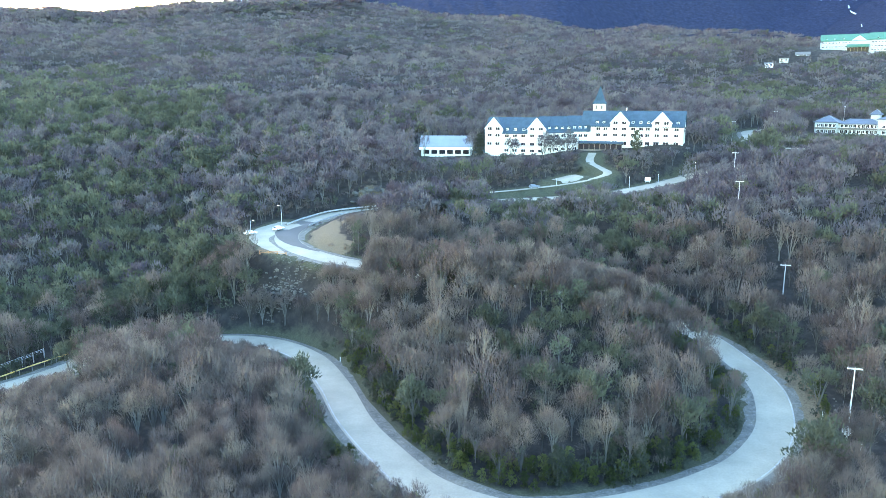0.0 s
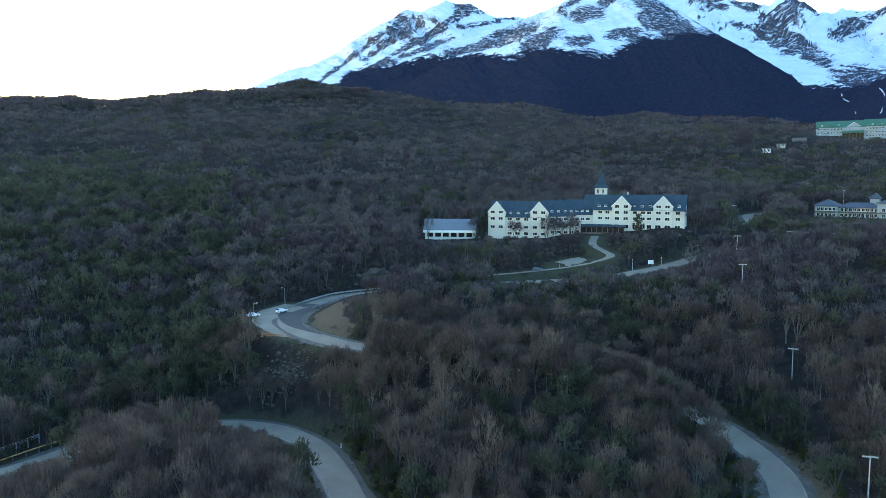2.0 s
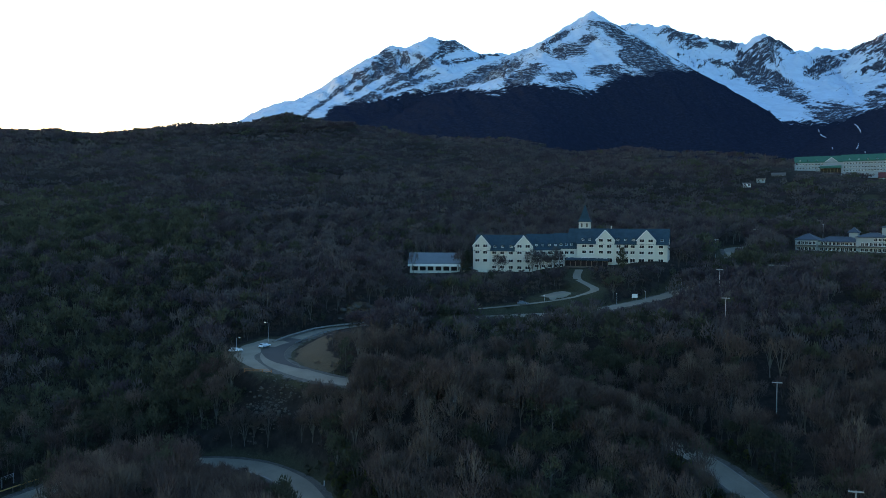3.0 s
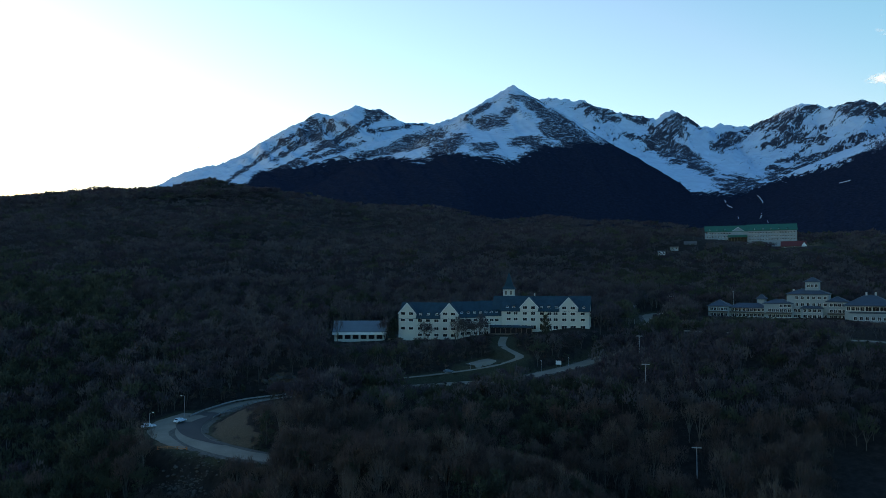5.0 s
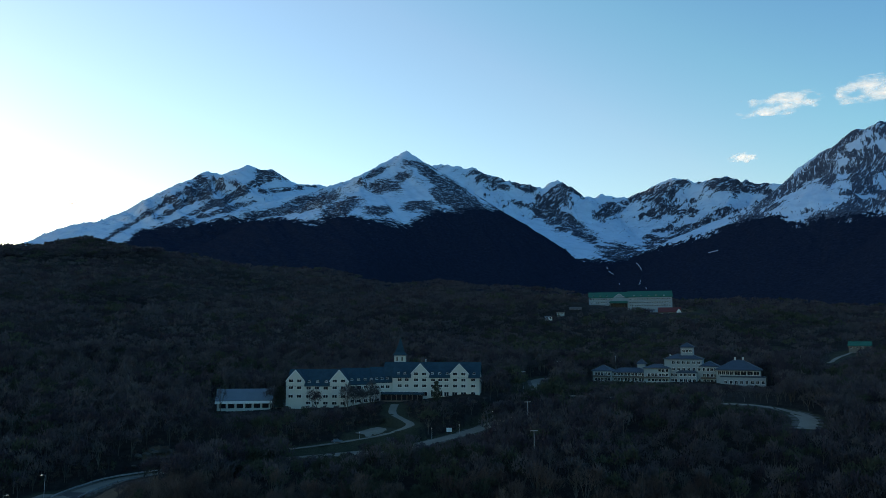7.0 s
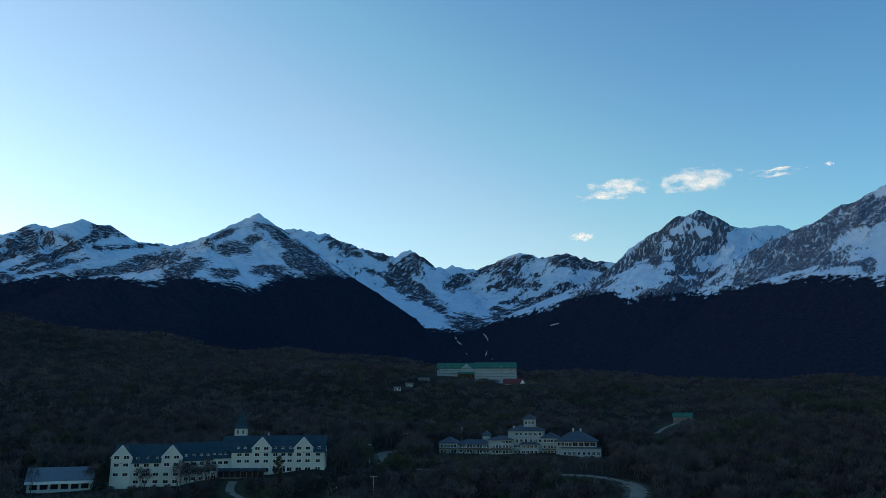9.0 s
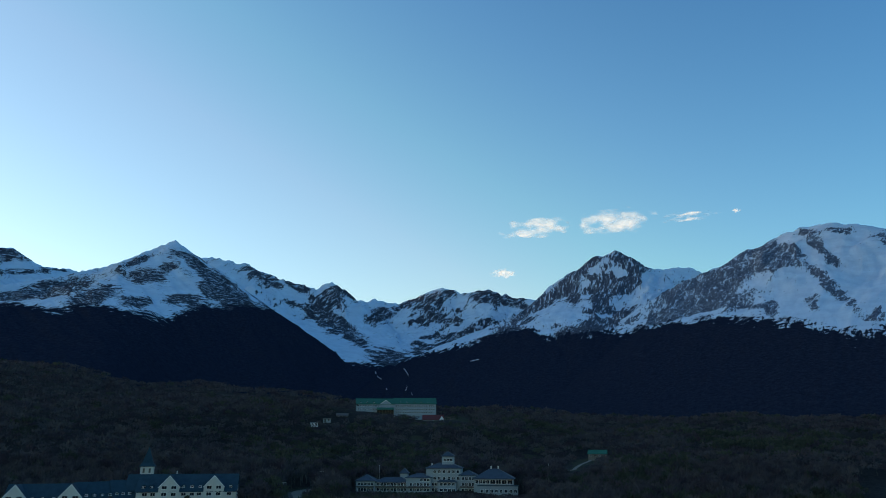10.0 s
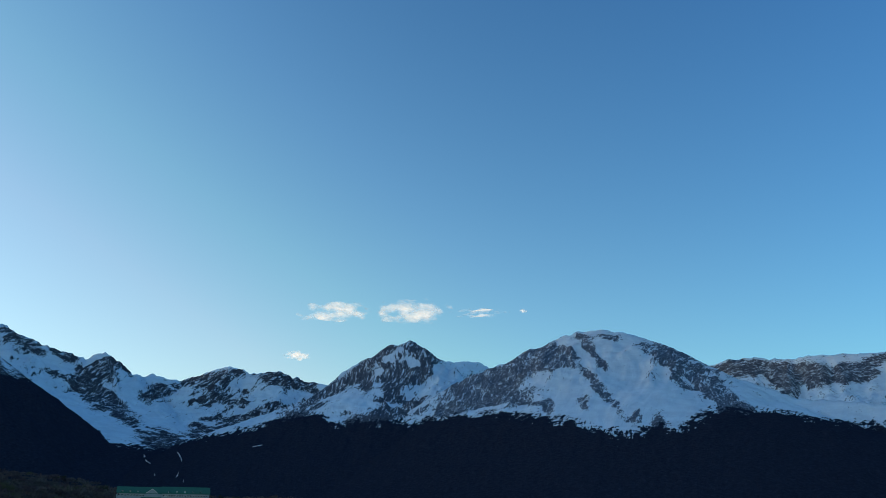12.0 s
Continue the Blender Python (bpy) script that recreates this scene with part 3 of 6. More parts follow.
def mountain(name, crests, a0, a1, r0, r1, fall, seed, label, cols=0.15, rows=150, rough=1.0, cliff=0.3, tree_line=400.0, slant=0.0, grain=(16, 70), teeth=6.0, timber=(), calm=None, crags=(), scree=0.1):
    """A mountain of crest lines, each a row of (bearing, elevation, distance), whose sides fall away at the given slopes, with ribs and
    gullies running down from the crest. grain: metres across and down the slope of the streaks of rock; teeth: height of the crest's notches;
    timber: (bearing, height) of the tree line; calm: (from, over, share) of bearings beyond which the ribs are lower and the foot is steeper;
    crags: (bearing, elevation, half length, half width, tilt), in degrees, of the outcrops where rock stands bare of snow; scree: how far the rock is
    loose grey stone with snow between."""
    a = np.radians(np.arange(a0, a1, cols))
    r = np.linspace(r0, r1, rows)
    A, R = np.meshgrid(a, r)
    x, y = R * np.sin(A), R * np.cos(A)
    soft = fbm(x / 240, y / 240, 4, seed + 40) - 0.45
    wx, wy = x + soft * 70 * rough, y + (fbm(x / 240, y / 240, 4, seed + 50) - 0.45) * 70 * rough
    z = np.full(x.shape, -1e9)
    away = np.zeros(x.shape)
    gap = np.full(x.shape, 1e9)
    calmer = np.zeros(x.shape)
    if calm:
        calmer = np.clip((np.degrees(A) - calm[0]) / calm[1], 0, 1)
        calmer = calmer * calmer * (3 - 2 * calmer)
    foot = fall[1] + (fall[0] - fall[1]) * 0.85 * calmer
    for crest in crests:
        p = np.array([at(*c) for c in crest])
        for u, v in zip(p[:-1], p[1:]):
            e = v[:2] - u[:2]
            t = np.clip(((x - u[0]) * e[0] + (y - u[1]) * e[1]) / (e @ e), 0, 1)
            gap = np.minimum(gap, np.hypot(x - u[0] - t * e[0], y - u[1] - t * e[1]))
            t = ((wx - u[0]) * e[0] + (wy - u[1]) * e[1]) / (e @ e)
            tc = np.clip(t, 0, 1)
            d = np.hypot(wx - u[0] - tc * e[0], wy - u[1] - tc * e[1])
            h = u[2] + tc * (v[2] - u[2]) - fall[0] * d + (fall[0] - foot) * np.maximum(0, d - fall[2]) * 0.9
            win = h > z
            z = np.where(win, h, z)
            away = np.where(win, d, away)
    along = A * 2700 + slant * away
    k = np.clip(gap / 170, 0.0, 1)
    ribs = fbm(along / 120 + soft * 1.5, away / 620, 4, seed, True)
    small = fbm(along / 34 + soft * 2.0, away / 170, 4, seed + 7, True)
    k *= np.exp(-np.maximum(0, away - 380) / 260)
    if calm:
        k *= 1 - (1 - calm[2]) * calmer
    z += (ribs - 0.62) * 130 * (0.03 + 0.97 * k) * rough
    z += (small - 0.6) * (6 + 34 * k) * rough
    z += (fbm(x / 40, y / 40, 4, seed + 9, True) - 0.6) * (8 + 18 * k) * rough
    z += teeth * 2.2 * (fbm(along / 26, gap / 60, 3, seed + 15, True) - 0.5) * np.exp(-gap / 70)
    gr, ga = np.gradient(z, r, axis=0), np.gradient(z, a, axis=1) / R
    steep = np.hypot(gr, ga)
    rock = (steep - 0.85) * 0.4 + (ribs - 0.62) * 0.5 + (small - 0.6) * 0.8 + cliff * np.exp(-gap / 50)
    rock += (fbm(x / 150, y / 150, 4, seed + 21) - 0.47) * 0.6 + CRAG_BASE
    deg, lift = np.degrees(A), np.degrees(np.arctan2(z - 72, R))
    ragged = (fbm(x / 60, y / 60, 3, seed + 31) - 0.45) * 1.4
    # crags sit at bearings and elevations chosen to fit the camera's view
    for ca, ce, long, wide, tilt in crags:
        c, s = math.cos(radians(tilt)), math.sin(radians(tilt))
        u, v = (deg - ca) * 0.97, lift - ce
        rock += 1.1 * np.clip(1.4 - np.hypot((u * c + v * s) / long, (v * c - u * s) / wide) + ragged, 0, 1)
    line = np.full(x.shape, tree_line)
    if timber:
        line = np.interp(deg, [q[0] for q in timber], [q[1] for q in timber])
    RELIEF.append((a, r, z))
    n, m = x.shape
    ix = np.arange(n * m).reshape(n, m)
    f = np.stack([ix[:-1, :-1], ix[:-1, 1:], ix[1:, 1:], ix[1:, :-1]], -1).reshape(-1, 4)
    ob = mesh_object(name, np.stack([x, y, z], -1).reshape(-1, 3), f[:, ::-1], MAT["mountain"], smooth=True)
    ob.data.attributes.new("rock", "FLOAT", "POINT").data.foreach_set("value", rock.ravel().astype(np.float32))
    flow = np.stack([along / grain[0] + soft * 2.5, away / grain[1], np.full(x.shape, seed * 7.0)], -1).reshape(-1).astype(np.float32)
    ob.data.attributes.new("scree", "FLOAT", "POINT").data.foreach_set("value", np.full(x.size, scree, np.float32))
    ob.data.attributes.new("flow", "FLOAT_VECTOR", "POINT").data.foreach_set("vector", flow)
    ob.data.attributes.new("tree_line", "FLOAT", "POINT").data.foreach_set("value", line.ravel().astype(np.float32))
    return tagged(ob, label, "mountain", kind="structure")


RELIEF = []
SNOWY = "snow-covered rocky mountain above dark leafless forest"
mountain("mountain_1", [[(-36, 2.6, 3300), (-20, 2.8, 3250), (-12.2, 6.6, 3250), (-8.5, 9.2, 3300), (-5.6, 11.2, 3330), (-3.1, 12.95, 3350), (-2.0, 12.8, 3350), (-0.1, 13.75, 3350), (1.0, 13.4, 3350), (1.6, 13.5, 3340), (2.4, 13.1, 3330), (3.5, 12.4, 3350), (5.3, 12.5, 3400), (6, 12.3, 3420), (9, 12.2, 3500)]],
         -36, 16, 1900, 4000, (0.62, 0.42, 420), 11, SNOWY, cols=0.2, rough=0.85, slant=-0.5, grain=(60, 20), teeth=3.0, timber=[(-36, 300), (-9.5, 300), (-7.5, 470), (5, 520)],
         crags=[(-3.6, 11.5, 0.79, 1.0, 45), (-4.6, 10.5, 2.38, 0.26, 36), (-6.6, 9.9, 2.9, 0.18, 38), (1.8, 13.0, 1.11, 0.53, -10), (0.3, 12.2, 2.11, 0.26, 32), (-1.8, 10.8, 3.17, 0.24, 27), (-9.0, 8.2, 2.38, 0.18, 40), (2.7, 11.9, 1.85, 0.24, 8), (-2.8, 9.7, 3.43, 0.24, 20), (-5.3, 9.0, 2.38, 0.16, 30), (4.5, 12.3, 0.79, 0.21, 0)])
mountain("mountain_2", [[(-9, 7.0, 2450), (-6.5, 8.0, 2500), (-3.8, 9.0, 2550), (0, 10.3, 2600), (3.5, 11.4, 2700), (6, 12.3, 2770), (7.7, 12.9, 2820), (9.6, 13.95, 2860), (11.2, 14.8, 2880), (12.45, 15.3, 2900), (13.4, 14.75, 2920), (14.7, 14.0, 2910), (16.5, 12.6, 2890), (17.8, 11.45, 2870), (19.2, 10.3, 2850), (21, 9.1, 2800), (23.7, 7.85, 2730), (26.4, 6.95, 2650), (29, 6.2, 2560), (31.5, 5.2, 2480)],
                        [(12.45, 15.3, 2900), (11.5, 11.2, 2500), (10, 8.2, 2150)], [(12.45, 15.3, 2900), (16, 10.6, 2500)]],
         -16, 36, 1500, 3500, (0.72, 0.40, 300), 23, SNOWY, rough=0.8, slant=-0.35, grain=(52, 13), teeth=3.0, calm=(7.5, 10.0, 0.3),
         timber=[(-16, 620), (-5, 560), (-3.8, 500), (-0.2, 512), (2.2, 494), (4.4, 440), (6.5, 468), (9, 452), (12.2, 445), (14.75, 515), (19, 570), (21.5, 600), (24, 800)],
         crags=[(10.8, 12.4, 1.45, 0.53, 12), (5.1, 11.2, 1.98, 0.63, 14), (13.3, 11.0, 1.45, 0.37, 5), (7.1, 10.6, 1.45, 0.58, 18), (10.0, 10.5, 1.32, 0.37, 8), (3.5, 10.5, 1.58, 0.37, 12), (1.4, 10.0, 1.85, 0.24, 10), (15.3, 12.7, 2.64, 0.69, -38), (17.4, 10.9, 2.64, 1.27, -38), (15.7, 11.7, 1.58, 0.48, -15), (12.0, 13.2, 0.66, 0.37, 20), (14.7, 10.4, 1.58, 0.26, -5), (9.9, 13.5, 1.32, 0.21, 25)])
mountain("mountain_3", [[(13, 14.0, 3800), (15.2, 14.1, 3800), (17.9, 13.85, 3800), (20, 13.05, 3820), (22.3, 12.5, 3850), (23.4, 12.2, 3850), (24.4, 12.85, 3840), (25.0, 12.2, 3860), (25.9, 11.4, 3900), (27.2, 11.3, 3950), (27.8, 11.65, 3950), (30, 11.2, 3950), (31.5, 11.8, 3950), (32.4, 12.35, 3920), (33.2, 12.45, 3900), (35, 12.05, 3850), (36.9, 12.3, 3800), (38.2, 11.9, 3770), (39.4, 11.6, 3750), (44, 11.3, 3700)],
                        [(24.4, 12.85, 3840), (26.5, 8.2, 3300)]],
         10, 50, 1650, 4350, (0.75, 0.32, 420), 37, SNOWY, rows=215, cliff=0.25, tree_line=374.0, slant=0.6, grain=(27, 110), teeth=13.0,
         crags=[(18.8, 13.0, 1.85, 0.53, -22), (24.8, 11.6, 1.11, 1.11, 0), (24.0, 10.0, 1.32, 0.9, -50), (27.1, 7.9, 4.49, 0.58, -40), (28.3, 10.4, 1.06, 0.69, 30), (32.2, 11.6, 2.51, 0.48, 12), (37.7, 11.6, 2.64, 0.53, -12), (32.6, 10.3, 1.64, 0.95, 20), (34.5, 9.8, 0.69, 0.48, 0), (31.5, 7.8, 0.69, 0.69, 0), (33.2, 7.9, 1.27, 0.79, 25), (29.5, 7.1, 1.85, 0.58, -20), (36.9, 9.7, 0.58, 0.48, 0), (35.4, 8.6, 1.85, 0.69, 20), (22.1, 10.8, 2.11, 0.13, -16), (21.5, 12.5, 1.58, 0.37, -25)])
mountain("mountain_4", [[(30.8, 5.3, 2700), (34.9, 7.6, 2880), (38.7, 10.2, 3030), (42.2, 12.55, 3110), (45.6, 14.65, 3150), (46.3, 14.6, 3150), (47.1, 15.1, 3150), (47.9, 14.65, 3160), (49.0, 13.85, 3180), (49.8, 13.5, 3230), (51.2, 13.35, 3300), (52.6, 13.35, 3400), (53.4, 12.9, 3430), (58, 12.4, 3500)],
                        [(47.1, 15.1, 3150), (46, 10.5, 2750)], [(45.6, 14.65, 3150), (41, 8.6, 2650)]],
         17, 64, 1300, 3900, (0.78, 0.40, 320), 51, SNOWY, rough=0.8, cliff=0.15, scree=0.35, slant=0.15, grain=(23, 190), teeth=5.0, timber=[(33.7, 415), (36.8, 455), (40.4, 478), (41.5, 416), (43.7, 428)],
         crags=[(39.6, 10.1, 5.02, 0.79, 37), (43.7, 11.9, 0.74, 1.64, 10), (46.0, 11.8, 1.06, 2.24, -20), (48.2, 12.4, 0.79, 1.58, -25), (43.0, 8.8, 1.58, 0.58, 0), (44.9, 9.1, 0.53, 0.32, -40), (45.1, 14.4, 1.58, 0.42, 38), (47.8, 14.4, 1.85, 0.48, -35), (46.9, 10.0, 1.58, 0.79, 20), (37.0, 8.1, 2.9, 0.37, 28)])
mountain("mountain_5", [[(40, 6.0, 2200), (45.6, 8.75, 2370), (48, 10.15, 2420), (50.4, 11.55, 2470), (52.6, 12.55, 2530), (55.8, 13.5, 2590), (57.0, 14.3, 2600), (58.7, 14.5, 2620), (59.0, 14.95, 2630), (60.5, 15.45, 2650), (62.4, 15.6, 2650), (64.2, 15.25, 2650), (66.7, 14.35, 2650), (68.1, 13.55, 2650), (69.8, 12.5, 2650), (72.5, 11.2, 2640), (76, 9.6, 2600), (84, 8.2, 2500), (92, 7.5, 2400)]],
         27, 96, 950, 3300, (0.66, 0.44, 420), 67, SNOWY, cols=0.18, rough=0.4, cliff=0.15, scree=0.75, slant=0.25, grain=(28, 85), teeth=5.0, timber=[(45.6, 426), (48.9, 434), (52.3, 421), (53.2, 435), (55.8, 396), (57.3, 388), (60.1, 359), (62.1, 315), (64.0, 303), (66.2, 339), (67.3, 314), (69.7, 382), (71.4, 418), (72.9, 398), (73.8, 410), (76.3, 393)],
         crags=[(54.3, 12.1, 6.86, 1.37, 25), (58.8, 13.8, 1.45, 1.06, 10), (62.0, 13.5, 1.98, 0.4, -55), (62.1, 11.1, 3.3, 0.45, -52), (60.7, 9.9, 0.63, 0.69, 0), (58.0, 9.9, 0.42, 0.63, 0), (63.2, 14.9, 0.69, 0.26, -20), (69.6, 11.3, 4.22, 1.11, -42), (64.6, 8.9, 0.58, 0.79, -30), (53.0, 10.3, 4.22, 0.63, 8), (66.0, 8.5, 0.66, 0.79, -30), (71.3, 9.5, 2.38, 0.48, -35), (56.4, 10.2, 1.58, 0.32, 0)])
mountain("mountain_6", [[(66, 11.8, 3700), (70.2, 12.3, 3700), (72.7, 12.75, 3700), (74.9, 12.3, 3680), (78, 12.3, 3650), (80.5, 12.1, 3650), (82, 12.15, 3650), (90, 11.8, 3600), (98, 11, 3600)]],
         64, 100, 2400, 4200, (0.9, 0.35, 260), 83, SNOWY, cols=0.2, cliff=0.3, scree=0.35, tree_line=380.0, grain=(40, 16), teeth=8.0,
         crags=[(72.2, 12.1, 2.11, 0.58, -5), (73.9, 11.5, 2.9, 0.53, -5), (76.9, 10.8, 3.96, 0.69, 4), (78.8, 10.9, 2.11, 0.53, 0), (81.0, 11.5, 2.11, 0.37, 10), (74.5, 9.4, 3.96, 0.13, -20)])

# old snow lying in two stream gullies
def on_slope(a, e):
    """Where the line at this bearing and elevation meets the nearest mountain side."""
    for r in np.arange(1150.0, 3300.0, 6.0):
        z = 72 + r * math.tan(radians(e))
        for ga, gr, gz in RELIEF:
            if ga[0] < radians(a) < ga[-1] and gr[0] < r < gr[-1]:
                if gz[int(np.searchsorted(gr, r)), int(np.searchsorted(ga, radians(a)))] > z:
                    return r
    return 2200.0


for run, wide in ((((28.08, 5.96), (28.13, 5.76)), 9), (((28.22, 5.60), (28.42, 5.44), (28.60, 5.36)), 9), (((28.93, 4.66), (29.03, 4.52)), 4), (((30.30, 6.16), (30.48, 5.98), (30.60, 5.78), (30.64, 5.56)), 6), (((30.56, 4.86), (30.50, 4.66), (30.42, 4.48)), 5), (((30.93, 4.32), (30.96, 4.18)), 5), (((35.5, 6.75), (36.2, 6.9)), 3)):
    ways = np.array(run)
    t = np.linspace(0, len(ways) - 1, 14)
    va, ve = np.interp(t, range(len(ways)), ways[:, 0]), np.interp(t, range(len(ways)), ways[:, 1])
    va = va + wander(14, int(run[0][0] * 10), 3, 0.12)
    line = np.array([at(p, q, on_slope(p, q) - 6.0) for p, q in zip(va, ve)])
    half = wide * 0.3 * (0.25 + np.sin(np.pi * np.linspace(0, 1, 14))) * (0.7 + wander(14, int(run[0][1] * 10), 2, 1.0))
    strip("snow_gully", line, (-half, half * 0, half), (0.0, 2.0, 0.0), MAT["snow"], "narrow strip of old snow in a stream gully", "snow")

# ---- building blocks of houses ----
def box(bm, x0, x1, y0, y1, z0, z1):
    return bmesh.ops.create_cube(bm, size=1, matrix=Matrix.Translation(((x0 + x1) / 2, (y0 + y1) / 2, (z0 + z1) / 2)) @ Matrix.Diagonal((x1 - x0, y1 - y0, z1 - z0, 1)))["verts"]


def rod(bm, a, b, r0, r1, sides=8):
    a, b = Vector(a), Vector(b)
    d = b - a
    m = Matrix.Translation((a + b) / 2) @ d.to_track_quat("Z", "Y").to_matrix().to_4x4()
    bmesh.ops.create_cone(bm, cap_ends=True, segments=sides, radius1=r0, radius2=r1, depth=d.length, matrix=m)


def solid(bm, profile, axis, a, b):
    """A prism: a profile in two axes drawn out along the third from a to b."""
    def put(p, q):
        return {"x": (q, p[0], p[1]), "y": (p[0], q, p[1]), "z": (p[0], p[1], q)}[axis]
    one = [bm.verts.new(put(p, a)) for p in profile]
    two = [bm.verts.new(put(p, b)) for p in profile]
    bm.faces.new(one)
    bm.faces.new(two[::-1])
    for i in range(len(one)):
        j = (i + 1) % len(one)
        bm.faces.new((one[j], one[i], two[i], two[j]))
    bmesh.ops.recalc_face_normals(bm, faces=bm.faces[:])


def placed(ob, m):
    ob.matrix_basis = m
    return ob


def piece(name, bm, mat, parent, m, label=""):
    return placed(part(name, bm, mat, parent, label), m)


def gable_wing(parent, m, length, depth, eave, ridge, wall, roof, over=0.5, foot=-6.0):
    bm = bmesh.new()
    solid(bm, [(0, foot), (depth, foot), (depth, eave), (depth / 2, ridge - 0.25), (0, eave)], "x", 0, length)
    piece("wall", bm, wall, parent, m)
    s = (ridge - eave) / (depth / 2)
    bm = bmesh.new()
    solid(bm, [(-over, eave - over * s), (depth / 2, ridge), (depth + over, eave - over * s), (depth + over, eave - over * s + 0.3), (depth / 2, ridge + 0.3), (-over, eave - over * s + 0.3)], "x", -over, length + over)
    piece("roof", bm, roof, parent, m)


def gable_front(parent, m, x0, x1, shoulder, apex, back, wall, roof, trim, proud=0.5):
    """A gabled bay on a facade, with its own small roof running back into the big one."""
    c = (x0 + x1) / 2
    bm = bmesh.new()
    solid(bm, [(x0, -6), (x1, -6), (x1, shoulder), (c, apex), (x0, shoulder)], "y", -proud, back)
    piece("gable", bm, wall, parent, m)
    s = (apex - shoulder) / (c - x0)
    o = 0.35
    bm = bmesh.new()
    solid(bm, [(x0 - o, shoulder - o * s), (c, apex), (x1 + o, shoulder - o * s), (x1 + o, shoulder - o * s + 0.28), (c, apex + 0.3), (x0 - o, shoulder - o * s + 0.28)], "y", -proud + 0.02, back)
    piece("gable_roof", bm, roof, parent, m)
    bm = bmesh.new()
    solid(bm, [(x0 - o, shoulder - o * s), (c, apex), (x1 + o, shoulder - o * s), (x1 + o, shoulder - o * s + 0.34), (c, apex + 0.36), (x0 - o, shoulder - o * s + 0.34)], "y", -proud - 0.15, -proud + 0.01)
    piece("bargeboard", bm, trim, parent, m, "white bargeboard")


def hip_block(parent, m, x0, x1, y0, y1, z0, eave, top, wall, roof, over=0.6, roof_name="roof"):
    bm = bmesh.new()
    box(bm, x0, x1, y0, y1, z0, eave)
    piece("wall", bm, wall, parent, m)
    bm = bmesh.new()
    a, b, c, d = x0 - over, x1 + over, y0 - over, y1 + over
    inset = min((b - a), (d - c)) / 2 * 0.98
    low = [bm.verts.new(p) for p in ((a, c, eave - 0.15), (b, c, eave - 0.15), (b, d, eave - 0.15), (a, d, eave - 0.15))]
    lip = [bm.verts.new(p) for p in ((a, c, eave + 0.1), (b, c, eave + 0.1), (b, d, eave + 0.1), (a, d, eave + 0.1))]
    ridge = [bm.verts.new(p) for p in ((a + inset, c + inset, top), (b - inset, c + inset, top), (b - inset, d - inset, top), (a + inset, d - inset, top))]
    bm.faces.new(low[::-1])
    bm.faces.new(ridge)
    for i in range(4):
        j = (i + 1) % 4
        bm.faces.new((low[i], low[j], lip[j], lip[i]))
        bm.faces.new((lip[i], lip[j], ridge[j], ridge[i]))
    hips = [(Vector(lip[i].co), Vector(ridge[i].co)) for i in range(4)]
    piece(roof_name, bm, roof, parent, m)
    for u, v in hips:
        bm = bmesh.new()
        rod(bm, u, v + Vector((0, 0, 0.04)), 0.09, 0.09, 5)
        piece("hip_ridge", bm, MAT["greyroof"], parent, m, "pale sheet-metal ridge")


window_meshes = {}


def window(parent, m, x, z, w, h, y=0.0, frame_mat="trim", name="window"):
    """A window on a facade: a frame with a sill and cross bars, and a dark pane behind it."""
    key = (round(w, 2), round(h, 2), frame_mat)
    if key not in window_meshes:
        t = 0.10
        bm = bmesh.new()
        for b in ((-w / 2 - t, -w / 2, 0, h), (w / 2, w / 2 + t, 0, h), (-w / 2 - t, w / 2 + t, h, h + t), (-0.03, 0.03, 0, h)):
            box(bm, b[0], b[1], -0.10, 0.02, b[2], b[3])
        box(bm, -w / 2 - 0.18, w / 2 + 0.18, -0.2, 0.02, -0.12, 0)
        f = bpy.data.meshes.new("window")
        bm.to_mesh(f)
        bm.free()
        f.materials.append(MAT[frame_mat])
        bm = bmesh.new()
        box(bm, -w / 2, w / 2, -0.035, 0.02, 0, h)
        g = bpy.data.meshes.new("pane")
        bm.to_mesh(g)
        bm.free()
        g.materials.append(MAT["glass"])
        window_meshes[key] = f, g
    f, g = window_meshes[key]
    ob = new(name, f)
    ob.parent = parent
    ob.matrix_basis = m @ Matrix.Translation((x, y, z - h / 2))
    pane = new("pane", g)
    pane.parent = ob
    return ob


def dormer(parent, m, x, z, y, roof):
    bm = bmesh.new()
    solid(bm, [(x - 0.75, z - 0.9), (x + 0.75, z - 0.9), (x + 0.75, z + 0.55), (x, z + 0.85), (x - 0.75, z + 0.55)], "y", y, y + 2.6)
    piece("dormer", bm, roof, parent, m)
    window(parent, m, x, z - 0.1, 0.95, 0.62, y - 0.03, "trim")


